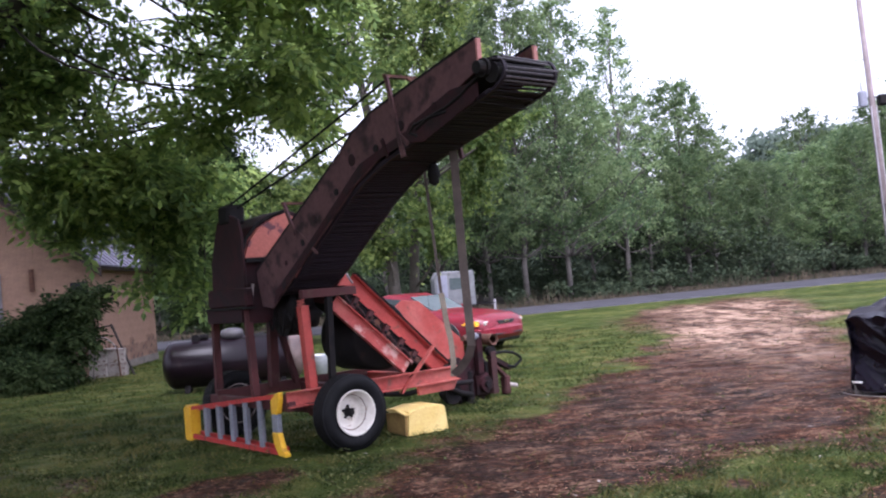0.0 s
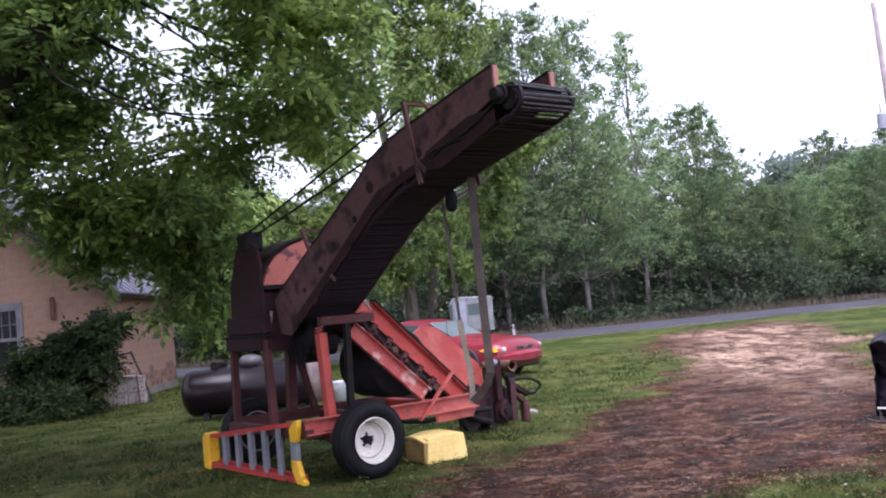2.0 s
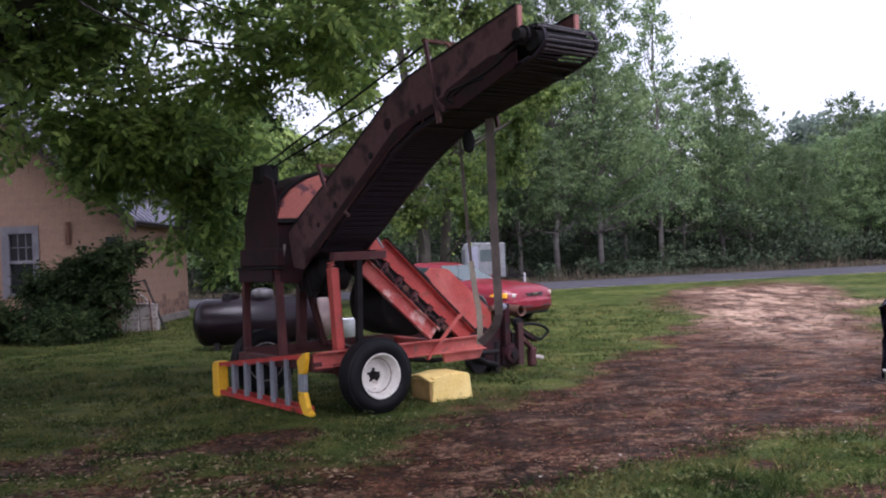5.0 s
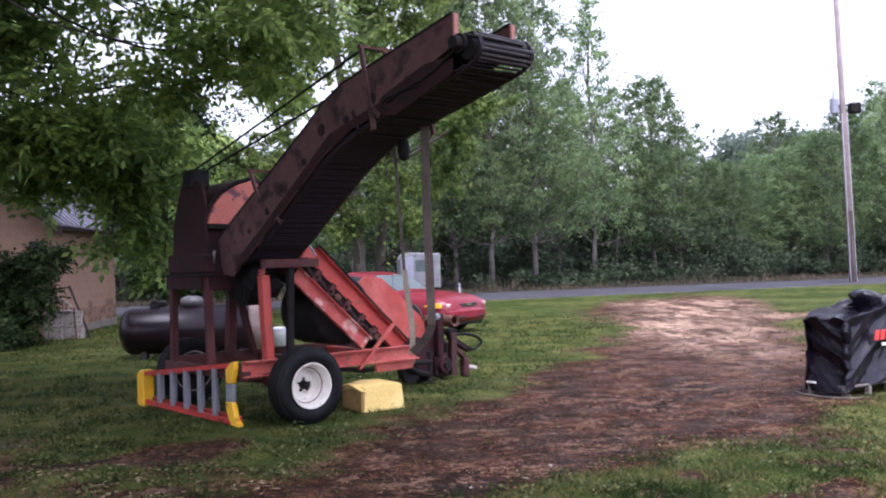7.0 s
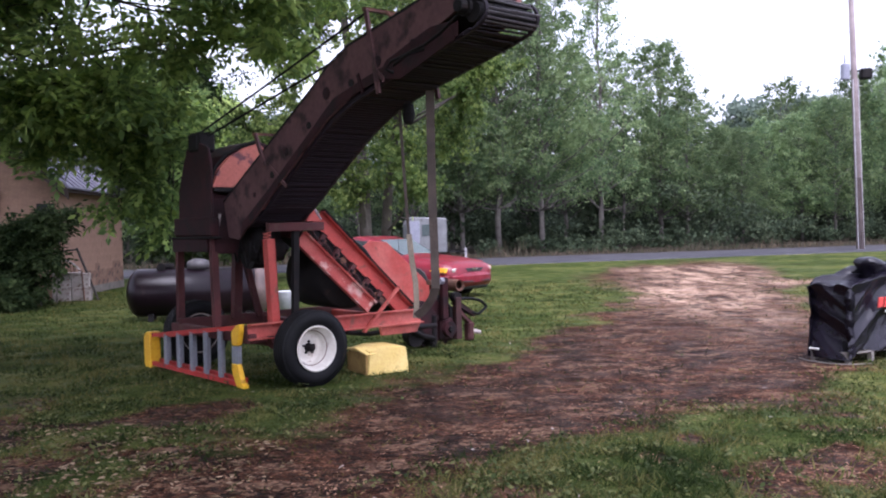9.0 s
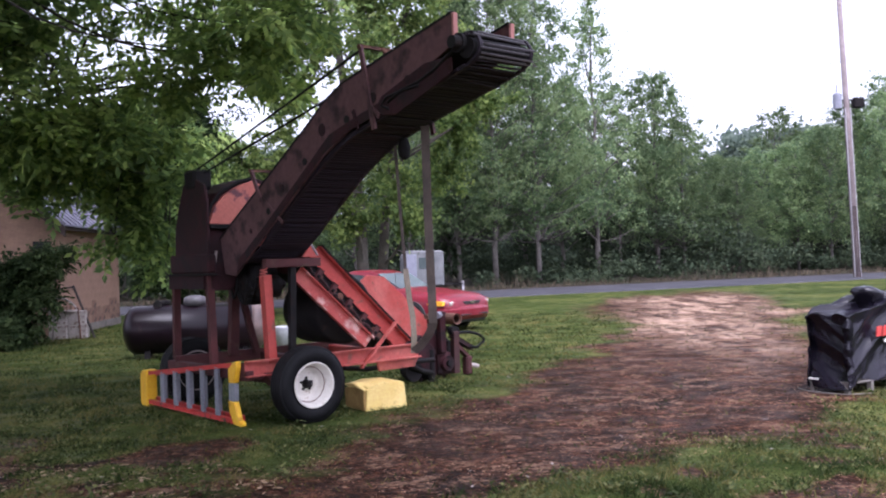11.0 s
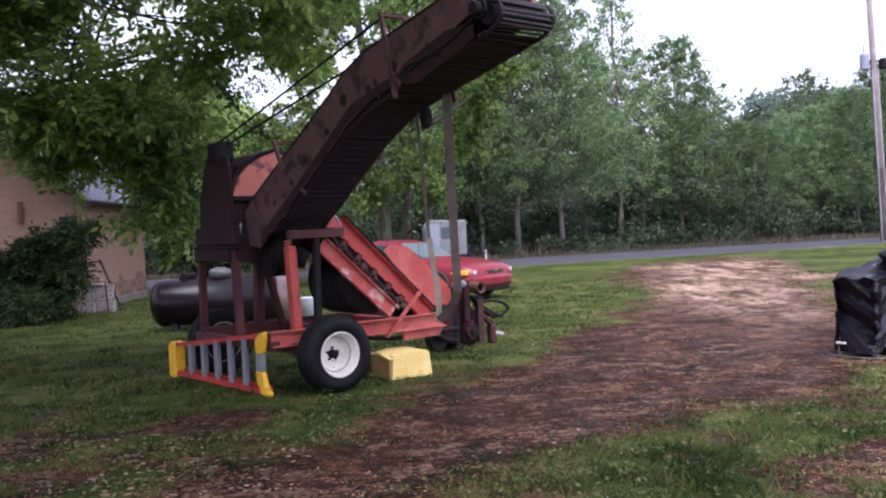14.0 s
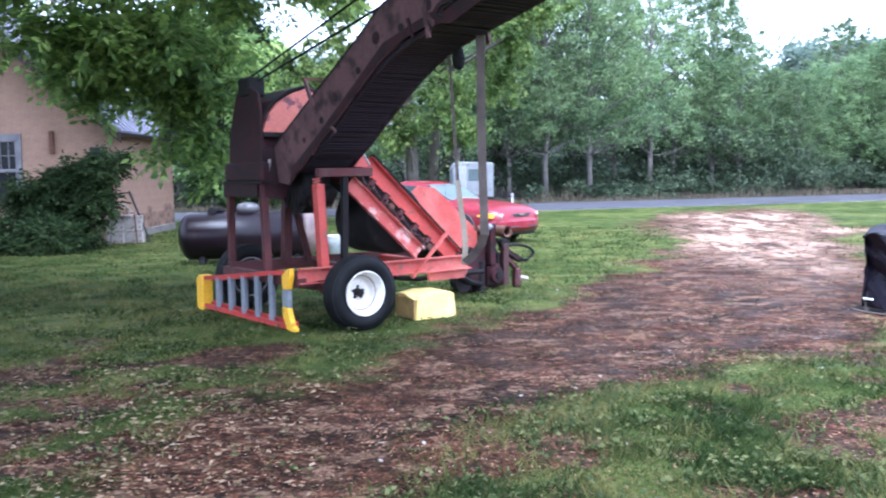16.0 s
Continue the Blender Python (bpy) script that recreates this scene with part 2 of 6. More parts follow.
# the shade under the crowns is put into this dark green
LEAF_UNDER = leaf_mat("shaded_undergrowth_leaf", (0.03, 0.044, 0.028), (0.043, 0.06, 0.036), (0.068, 0.086, 0.05), 0.4, 0.03)
# haze over the far rise is painted in as a paler, bluer green
LEAF_HAZE = leaf_mat("haze_tinted_leaf", (0.12, 0.165, 0.135), (0.16, 0.21, 0.165), (0.2, 0.255, 0.2), 0.55)
# darkness between the trunks is put into this leaf colour
LEAF_BACKDROP = leaf_mat("shaded_backdrop_leaf", (0.035, 0.05, 0.035), (0.05, 0.07, 0.046), (0.07, 0.09, 0.06), 0.4, 0.05)
LEAF_BRIGHT = leaf_mat("young_leaf", (0.12, 0.2, 0.04), (0.2, 0.3, 0.06), (0.28, 0.38, 0.09), 0.5)
LEAF_BUSH = leaf_mat("shrub_leaf", (0.019, 0.033, 0.014), (0.036, 0.058, 0.023), (0.085, 0.115, 0.045), 0.4, 0.03)
GRASS_BLADE = leaf_mat("grass_blade", (0.018, 0.031, 0.008), (0.038, 0.058, 0.015), (0.135, 0.125, 0.044), 0.35, 0.08, 1.3, 2.0)
DRY_WEED = leaf_mat("dry_weed", (0.03, 0.035, 0.02), (0.06, 0.052, 0.034), (0.13, 0.1, 0.07), 0.2, 0.1)
WEED_LEAF = leaf_mat("weed_leaf", (0.03, 0.042, 0.015), (0.055, 0.075, 0.026), (0.14, 0.145, 0.058), 0.35, 0.1, 1.1, 1.6)
TAN_LEAF = leaf_mat("tan_leaf", (0.055, 0.037, 0.021), (0.13, 0.09, 0.053), (0.29, 0.21, 0.14), 0.1, 0.1, 1.2)
DEAD_LEAF = leaf_mat("dead_leaf", (0.033, 0.015, 0.009), (0.105, 0.05, 0.029), (0.35, 0.215, 0.14), 0.05, 0.1)


# ---- building helpers ----
def link(name, bm, material, parent=None, label="", smooth=False):
    me = bpy.data.meshes.new(name)
    bm.normal_update()
    bm.to_mesh(me)
    bm.free()
    for f in me.polygons:
        f.use_smooth = smooth
    me.materials.append(material)
    ob = new(name, me)
    ob.parent = parent
    return tagged(ob, label)


def part(name, bm, material, parent, label="", smooth=False):
    return link(name, bm, material, parent, label, smooth)


def thing(name, m, label, category, group="", kind=""):
    e = new(name)
    e.empty_display_size = 0.2
    e.matrix_world = m
    return tagged(e, label, category, group, kind)


def bevelled(bm, width, segments=1):
    if width:
        bmesh.ops.bevel(bm, geom=bm.edges[:], offset=width, segments=segments, affect="EDGES", profile=0.5)
    return bm


def box(lo, hi, bevel=0.006, bm=None):
    b = bmesh.new()
    bmesh.ops.create_cube(b, size=1)
    lo, hi = Vector(lo), Vector(hi)
    for v in b.verts:
        v.co = Vector([lo[i] + (v.co[i] + 0.5) * (hi[i] - lo[i]) for i in range(3)])
    bevelled(b, bevel)
    return joined(bm, b)


def joined(bm, b):
    """b put into bm, or b itself where there is no bm."""
    if bm is None:
        return b
    me = bpy.data.meshes.new("tmp")
    b.to_mesh(me)
    b.free()
    bm.from_mesh(me)
    bpy.data.meshes.remove(me)
    return bm


def bar(p, q, w, h, bevel=0.004, bm=None, up=(0, 0, 1)):
    """A squared bar from p to q, w wide and h high."""
    b = bmesh.new()
    bmesh.ops.create_cube(b, size=1)
    p, q = Vector(p), Vector(q)
    ahead = (q - p).normalized()
    side = ahead.cross(Vector(up)).normalized()
    top = side.cross(ahead)
    for v in b.verts:
        x, y, z = v.co
        v.co = p + ahead * ((x + 0.5) * (q - p).length) + side * (y * w) + top * (z * h)
    bevelled(b, bevel)
    return joined(bm, b)


def channel(p, q, depth, flange, thick=0.012, bm=None, up=(0, 0, 1), out=1):
    """A steel channel from p to q: a web with a flange along each edge."""
    p, q = Vector(p), Vector(q)
    ahead = (q - p).normalized()
    side = ahead.cross(Vector(up)).normalized() * out
    top = Vector((0, 0, 1))
    top = (top - ahead * top.dot(ahead)).normalized()
    bm = bar(p, q, thick, depth, 0.002, bm, up)
    for s in (-1, 1):
        off = top * (s * (depth / 2 - thick / 2)) + side * (flange / 2)
        bm = bar(p + off, q + off, flange, thick, 0.002, bm, up)
    return bm


def tube(points, r, sides=8, bm=None, r2=None):
    """A round rod through the points, tapering from r to r2."""
    b = bmesh.new()
    pts = [Vector(p) for p in points]
    r2 = r if r2 is None else r2
    rings, side = [], None
    for i, p in enumerate(pts):
        ahead = (pts[min(i + 1, len(pts) - 1)] - pts[max(i - 1, 0)]).normalized()
        if side is None:
            side = ahead.orthogonal().normalized()
        side = (side - ahead * side.dot(ahead)).normalized()
        up = ahead.cross(side)
        rad = r + (r2 - r) * i / max(len(pts) - 1, 1)
        rings.append([b.verts.new(p + (side * math.cos(a) + up * math.sin(a)) * rad) for a in [2 * math.pi * k / sides for k in range(sides)]])
    for a, c in zip(rings, rings[1:]):
        for k in range(sides):
            b.faces.new((a[k], a[(k + 1) % sides], c[(k + 1) % sides], c[k]))
    b.faces.new(rings[0][::-1])
    b.faces.new(rings[-1])
    return joined(bm, b)


def slab(outline, axis, lo, hi, bevel=0.004, bm=None):
    """A plate: a flat outline given in the two other axes, from lo to hi along axis."""
    b = bmesh.new()

    def at3(p, d):
        c = list(p)
        c.insert(axis, d)
        return c
    one = [b.verts.new(at3(p, lo)) for p in outline]
    two = [b.verts.new(at3(p, hi)) for p in outline]
    b.faces.new(one)
    b.faces.new(two[::-1])
    n = len(outline)
    for k in range(n):
        b.faces.new((one[k], two[k], two[(k + 1) % n], one[(k + 1) % n]))
    bmesh.ops.recalc_face_normals(b, faces=b.faces[:])
    bevelled(b, bevel)
    return joined(bm, b)


def lathe(profile, sides=40, axis=1, centre=(0, 0, 0), bm=None, caps=True):
    """A turned body: (distance along the axis, radius) rows."""
    b = bmesh.new()
    rings = []
    for d, r in profile:
        ring = []
        for k in range(sides):
            a = 2 * math.pi * k / sides
            c = [r * math.cos(a), r * math.sin(a)]
            c.insert(axis, d)
            ring.append(b.verts.new(Vector(c) + Vector(centre)))
        rings.append(ring)
    for a, c in zip(rings, rings[1:]):
        for k in range(sides):
            b.faces.new((a[k], a[(k + 1) % sides], c[(k + 1) % sides], c[k]))
    if caps:
        b.faces.new(rings[0])
        b.faces.new(rings[-1])
    bmesh.ops.recalc_face_normals(b, faces=b.faces[:])
    return joined(bm, b)


def ribbon(points, w, thick, across, bm=None):
    """A flat band through the points, w wide along across."""
    b = bmesh.new()
    pts, across = [Vector(p) for p in points], Vector(across).normalized()
    rings = []
    for i, p in enumerate(pts):
        ahead = (pts[min(i + 1, len(pts) - 1)] - pts[max(i - 1, 0)]).normalized()
        s = (across - ahead * across.dot(ahead)).normalized()
        n = ahead.cross(s)
        rings.append([b.verts.new(p + s * (a * w / 2) + n * (c * thick / 2)) for a, c in ((-1, -1), (1, -1), (1, 1), (-1, 1))])
    for a, c in zip(rings, rings[1:]):
        for k in range(4):
            b.faces.new((a[k], a[(k + 1) % 4], c[(k + 1) % 4], c[k]))
    b.faces.new(rings[0][::-1])
    b.faces.new(rings[-1])
    return joined(bm, b)


def arrays(name, verts, faces, material, parent=None, label=""):
    """A mesh straight from arrays of points and of equal-sided faces."""
    me = bpy.data.meshes.new(name)
    n, k = faces.shape
    me.vertices.add(len(verts))
    me.vertices.foreach_set("co", np.asarray(verts, np.float32).ravel())
    me.loops.add(n * k)
    me.loops.foreach_set("vertex_index", faces.astype(np.int32).ravel())
    me.polygons.add(n)
    me.polygons.foreach_set("loop_start", np.arange(0, n * k, k, dtype=np.int32))
    me.update(calc_edges=True)
    me.materials.append(material)
    ob = new(name, me)
    ob.parent = parent
    return tagged(ob, label)


def leaves(centres, length, width, rng, facing=None, loose=0.7):
    """Diamond-shaped leaves at the centres; facing: the way each tends to look, as foliage turns to the light."""
    n = len(centres)
    nrm = rng.normal(size=(n, 3)) * (loose if facing is not None else 1.0)
    if facing is not None:
        nrm += facing
    nrm /= np.linalg.norm(nrm, axis=1, keepdims=True) + 1e-9
    a = np.cross(nrm, rng.normal(size=(n, 3)))
    a /= np.linalg.norm(a, axis=1, keepdims=True) + 1e-9
    a[a[:, 2] > 0] *= -1
    c = np.cross(nrm, a)
    ln = (length * rng.uniform(0.6, 1.3, n))[:, None]
    wd = (width * rng.uniform(0.6, 1.3, n))[:, None]
    verts = np.stack([centres - a * ln / 2, centres + c * wd / 2 - a * ln * 0.08, centres + a * ln / 2, centres - c * wd / 2 - a * ln * 0.08], 1)
    return verts.reshape(-1, 3), np.arange(4 * n).reshape(n, 4)


def clumped(centres, radii, per, rng, flat=0.6):
    """Leaf places strewn round clump centres, and the way out of each clump."""
    k = np.repeat(np.arange(len(centres)), per)
    d = rng.normal(size=(len(k), 3))
    d /= np.linalg.norm(d, axis=1, keepdims=True)
    out = d + (0, 0, 0.55)
    d *= (rng.random(len(k)) ** 0.45)[:, None]
    d[:, 2] *= flat
    return centres[k] + d * np.asarray(radii)[k][:, None], out / np.linalg.norm(out, axis=1, keepdims=True)


def tufted(centres, radii, per, rng, outward, stretch=0.9):
    """Leaf places in ragged tufts drawn out along their twigs, thick at the heart and with stragglers round about."""
    k = np.repeat(np.arange(len(centres)), per)
    twig = outward + rng.normal(size=outward.shape) * 0.55
    twig /= np.linalg.norm(twig, axis=1, keepdims=True) + 1e-9
    d = rng.normal(size=(len(k), 3)) * (rng.random(len(k)) ** 1.5 * 0.6 + 0.18)[:, None]
    along = (d * twig[k]).sum(1, keepdims=True)
    d += twig[k] * along * stretch
    d[:, 2] *= 0.85
    d[:, 2] -= 0.12 * along[:, 0] ** 2
    out = d * 0.9 + rng.normal(size=d.shape) * 0.35 + (0, 0, 0.4)
    return centres[k] + d * np.asarray(radii)[k][:, None], out / np.linalg.norm(out, axis=1, keepdims=True)


# ---- the ground: one sheet to the horizon ----
def inside(x, y, poly):
    hit = np.zeros(x.shape, bool)
    for (x0, y0), (x1, y1) in zip(poly, poly[1:] + poly[:1]):
        cross = ((y0 > y) != (y1 > y)) & (x < (x1 - x0) * (y - y0) / ((y1 - y0) or 1e-9) + x0)
        hit ^= cross
    return hit


def edge_distance(x, y, poly):
    """Distance to the outline, positive inside."""
    best = np.full(x.shape, 1e9)
    for (x0, y0), (x1, y1) in zip(poly, poly[1:] + poly[:1]):
        dx, dy = x1 - x0, y1 - y0
        t = np.clip(((x - x0) * dx + (y - y0) * dy) / (dx * dx + dy * dy), 0, 1)
        best = np.minimum(best, np.hypot(x - x0 - t * dx, y - y0 - t * dy))
    return np.where(inside(x, y, poly), best, -best)


DRIVE = [(8.2, 35.5), (9.6, 30), (7.3, 25.6), (6.6, 20), (5.6, 15.7), (5.3, 12.6), (4.9, 11.4), (3.7, 9.6), (2.8, 8.2), (1.9, 7.7), (1.2, 7.2), (0.6, 6.7), (0.2, 6.0), (-0.2, 5.3), (-0.4, 4.2), (-0.6, 2.5), (-3.0, 2.5), (-2.4, 4.6), (-2.2, 5.6), (-1.7, 6.5), (-1.4, 7.3), (-1.2, 8.4), (-0.9, 9.2), (0.3, 10.8), (0.7, 12.8), (1.5, 13.8), (2.3, 16.3), (3.6, 20), (3.4, 25), (4.6, 31.8)]
PATCH = [(-3.3, 7.5), (-2.9, 8.3), (-2.3, 8.7), (-1.9, 8.0), (-2.2, 7.5)]
LITTER = [(-5.5, 3.0), (-5.0, 7.0), (-3.4, 7.6), (-2.4, 7.4), (-1.6, 7.0), (-1.2, 4.6), (-1.0, 3.0)]
# a worn tan band runs off the head of the drive, behind the covered machine
WORN_BAND = [(4.6, 23.0), (6.0, 22.6), (9.1, 22.2), (12.5, 23.0), (12.8, 24.4), (9.4, 25.2), (6.6, 25.8), (4.6, 25.2)]
BARE_RIGHT = [(1.7, 5.9), (2.4, 6.3), (3.4, 6.0), (3.2, 5.4), (2.2, 5.3)]
SAND = [(9.5, 34.5), (10, 30), (7.6, 25.5), (6.6, 21), (5.4, 15.5), (4.8, 12.6), (3.9, 10.6), (2.9, 9.3), (2.5, 9.8), (3.2, 12.0), (3.6, 14.5), (3.2, 17), (3.0, 20.5), (3.8, 24), (5.0, 28), (4.4, 32)]


def rough_noise(x, y, s, seed=0.0):
    out = np.zeros(x.shape)
    flat_x, flat_y, o = x.ravel(), y.ravel(), out.ravel()
    for i in range(len(flat_x)):
        o[i] = noise.noise((flat_x[i] * s + seed, flat_y[i] * s, seed * 0.37))
    return o.reshape(x.shape)


def dirt_amount(x, y, n1, n2):
    far = np.maximum(0, y - 14)
    d = edge_distance(x, y, DRIVE) + n1 * (0.5 + 0.07 * far) + n2 * 0.3
    a = np.clip(d / (1.1 + 0.12 * far) + 0.5, 0, 1)
    for poly, amount in ((PATCH, 1.0), (BARE_RIGHT, 0.8), (WORN_BAND, 0.72)):
        a = np.maximum(a, np.clip((edge_distance(x, y, poly) + n1 * 0.3 + n2 * 0.25) / 0.3 + 0.4, 0, 1) * amount)
    lit = np.clip((edge_distance(x, y, LITTER) + n1 * 0.6) / 0.8 + 0.5, 0, 1) * np.clip(0.42 + n2 * 1.4, 0, 1)
    # thin worn patches in the lawn close by
    thin = np.clip(n2 * 1.15 + n1 * 0.8 - 0.05, 0, 0.45) * 1.6 * np.clip((10.5 - y) / 3, 0, 1)
    return np.maximum(np.maximum(a, lit), thin)


def spaced(lo, hi, fine_lo, fine_hi, step):
    inner = list(np.arange(fine_lo, fine_hi + 1e-6, step))
    low, high, d = [], [], step
    v = fine_lo
    while v > lo:
        d *= 1.25
        v -= d
        low.append(v)
    v, d = fine_hi, step
    while v < hi:
        d *= 1.25
        v += d
        high.append(v)
    return np.array(low[::-1] + inner + high)


gx, gy = spaced(-700, 700, -7, 9, 0.11), spaced(-200, 900, 2.5, 16, 0.11)
GX, GY = np.meshgrid(gx, gy)
N1, N2 = rough_noise(GX, GY, 0.9, 3.0), rough_noise(GX, GY, 3.1, 7.0)
DIRT = dirt_amount(GX, GY, N1, N2)
SANDY = np.clip((np.maximum(edge_distance(GX, GY, SAND), edge_distance(GX, GY, WORN_BAND)) + N1 * 0.8) / 1.5 + 0.4, 0, 1) * np.clip((GY - 11.5) / 7, 0.0, 1)
near = np.clip(1 - np.hypot(GX, GY - 8) / 60, 0, 1)
GZ = (N1 * 0.02 + N2 * 0.012 * DIRT - 0.02 * DIRT) * near
rows_n, cols_n = GX.shape
idx = np.arange(rows_n * cols_n).reshape(rows_n, cols_n)
quads = np.stack([idx[:-1, :-1], idx[:-1, 1:], idx[1:, 1:], idx[1:, :-1]], -1).reshape(-1, 4)


def ground_mat():
    m = bpy.data.materials.new("grass_and_bare_dirt")
    m.use_nodes = True
    n, l = m.node_tree.nodes, m.node_tree.links
    b = n["Principled BSDF"]
    tc = n.new("ShaderNodeTexCoord")

    def tex(scale, detail=6, stretch=None):
        t = n.new("ShaderNodeTexNoise")
        t.inputs["Scale"].default_value, t.inputs["Detail"].default_value = scale, detail
        if stretch:
            mp = n.new("ShaderNodeMapping")
            mp.inputs["Scale"].default_value = stretch
            l.new(tc.outputs["Object"], mp.inputs["Vector"])
            l.new(mp.outputs["Vector"], t.inputs["Vector"])
        else:
            l.new(tc.outputs["Object"], t.inputs["Vector"])
        return t.outputs["Fac"]

    def ramp(fac, *stops):
        r = n.new("ShaderNodeValToRGB")
        e = r.color_ramp.elements
        while len(e) < len(stops):
            e.new(0.5)
        for i, (p, c) in enumerate(stops):
            e[i].position, e[i].color = p, (*c, 1)
        l.new(fac, r.inputs["Fac"])
        return r.outputs["Color"]

    def mix(f, a, c, kind="MIX"):
        x = n.new("ShaderNodeMix")
        x.data_type, x.blend_type = "RGBA", kind
        if isinstance(f, float):
            x.inputs["Factor"].default_value = f
        else:
            l.new(f, x.inputs["Factor"])
        l.new(a, x.inputs["A"])
        l.new(c, x.inputs["B"])
        return x.outputs["Result"]

    def total(*weighted):
        """Sum of noises, each times its weight."""
        out = None
        for fac, w in weighted:
            t = n.new("ShaderNodeMath")
            t.operation = "MULTIPLY_ADD"
            l.new(fac, t.inputs[0])
            t.inputs[1].default_value = w
            if out is None:
                t.inputs[2].default_value = 0.0
            else:
                l.new(out, t.inputs[2])
            out = t.outputs[0]
        return out

    grass = ramp(total((tex(0.35), 0.5), (tex(1.7), 0.5)), (0.4, (0.024, 0.036, 0.008)), (0.5, (0.046, 0.063, 0.016)), (0.6, (0.098, 0.102, 0.032)))
    grass = mix(0.3, grass, ramp(tex(14), (0.3, (0.2, 0.2, 0.2)), (0.7, (0.75, 0.75, 0.7))), "OVERLAY")
    grass = mix(0.45, grass, ramp(tex(60), (0.3, (0.2, 0.2, 0.2)), (0.7, (0.8, 0.8, 0.75))), "OVERLAY")
    both = total((tex(45, 8), 0.42), (tex(12, 10), 0.34), (tex(1.3, 4), 0.24))
    dirt = ramp(both, (0.44, (0.006, 0.0024, 0.0014)), (0.5, (0.026, 0.0096, 0.0047)), (0.555, (0.064, 0.024, 0.0125)), (0.64, (0.2, 0.096, 0.056)))
    # pale mud patches, with the sky's sheen on wet ground put into the colour
    pale_mud = n.new("ShaderNodeMath")
    pale_mud.operation = "MULTIPLY"
    l.new(ramp(total((tex(4.0, 8, (0.8, 1.0, 1)), 0.5), (tex(1.1, 4), 0.2), (tex(19, 6), 0.3)), (0.525, (0, 0, 0)), (0.56, (1, 1, 1))), pale_mud.inputs[0])
    pale_mud.inputs[1].default_value = 0.68
    dirt = mix(pale_mud.outputs[0], dirt, ramp(tex(24, 6), (0.38, (0.055, 0.027, 0.0165)), (0.6, (0.215, 0.13, 0.084))))
    sand = ramp(total((tex(1.6, 6, (1.5, 0.5, 1)), 0.5), (tex(22, 8), 0.5)), (0.4, (0.14, 0.077, 0.048)), (0.57, (0.42, 0.292, 0.208)))
    da, sa = n.new("ShaderNodeAttribute"), n.new("ShaderNodeAttribute")
    da.attribute_name, sa.attribute_name = "dirt", "sand"
    patchy = n.new("ShaderNodeMath")
    patchy.operation = "MULTIPLY"
    l.new(sa.outputs["Fac"], patchy.inputs[0])
    l.new(ramp(total((tex(1.0, 8, (1.5, 0.45, 1)), 0.5), (tex(5, 8), 0.5)), (0.44, (0, 0, 0)), (0.56, (1, 1, 1))), patchy.inputs[1])
    base = mix(patchy.outputs[0], dirt, sand)
    # broken edge between grass and dirt
    fac = ramp(total((da.outputs["Fac"], 0.42), (tex(2.6, 10), 0.36), (tex(17, 6), 0.22)), (0.385, (0, 0, 0)), (0.53, (1, 1, 1)))
    l.new(mix(fac, grass, base), b.inputs["Base Color"])
    rr = n.new("ShaderNodeMapRange")
    l.new(tex(2.2), rr.inputs["Value"])
    rr.inputs["From Min"].default_value, rr.inputs["From Max"].default_value = 0.35, 0.65
    rr.inputs["To Min"].default_value, rr.inputs["To Max"].default_value = 0.55, 0.95
    l.new(rr.outputs["Result"], b.inputs["Roughness"])
    sp = n.new("ShaderNodeMapRange")
    l.new(da.outputs["Fac"], sp.inputs["Value"])
    sp.inputs["To Min"].default_value, sp.inputs["To Max"].default_value = 0.03, 0.12
    l.new(sp.outputs["Result"], b.inputs["Specular IOR Level"])
    bp = n.new("ShaderNodeBump")
    bp.inputs["Strength"].default_value, bp.inputs["Distance"].default_value = 1.0, 0.03
    l.new(tex(18, 12), bp.inputs["Height"])
    l.new(bp.outputs["Normal"], b.inputs["Normal"])
    return m


ground = arrays("ground", np.stack([GX, GY, GZ], -1).reshape(-1, 3), quads, ground_mat())
tagged(ground, "mown grass yard with a bare brown dirt drive", "ground", kind="structure")
for key, values in (("dirt", DIRT), ("sand", SANDY)):
    ground.data.attributes.new(key, "FLOAT", "POINT").data.foreach_set("value", values.ravel().astype(np.float32))
ground.data.polygons.foreach_set("use_smooth", np.ones(len(quads), bool))


# the road beyond the yard, a low crowned strip
road_bm = bmesh.new()
strips = []
for i in range(61):
    x = -150 + 5 * i
    wob = 0.15 * math.sin(i * 1.7)
    strips.append([road_bm.verts.new((x, 36.6 + 0.375 * x + dy + (wob if 0 < dy < 6 else 0), z)) for dy, z in ((-0.2, -0.05), (0.0, 0.06), (3.3, 0.13), (6.6, 0.06), (6.8, -0.05))])
for a, b in zip(strips, strips[1:]):
    for k in range(4):
        road_bm.faces.new((a[k], b[k], b[k + 1], a[k + 1]))
bmesh.ops.recalc_face_normals(road_bm, faces=road_bm.faces[:])
tagged(link("road", road_bm, ASPHALT), "worn grey asphalt country road", "road", kind="structure")

# the shaded floor of the wood beyond the road
floor_bm = bmesh.new()
strips = []
for i in range(81):
    x = -150 + 4 * i
    near_y = 43.6 + 0.375 * x + 0.5 * noise.noise((x * 0.4, 2.0, 0.0))
    strips.append([floor_bm.verts.new((x, y, z)) for y, z in ((near_y, 0.0), (near_y + 0.8, 0.07), (near_y + 14, 0.12), (near_y + 46, 0.1))])
for a, b in zip(strips, strips[1:]):
    for k in range(3):
        floor_bm.faces.new((a[k], b[k], b[k + 1], a[k + 1]))
bmesh.ops.recalc_face_normals(floor_bm, faces=floor_bm.faces[:])
tagged(link("wood_floor", floor_bm, WOOD_SOIL, smooth=True), "dark leaf-strewn soil under the trees", "ground", kind="structure")

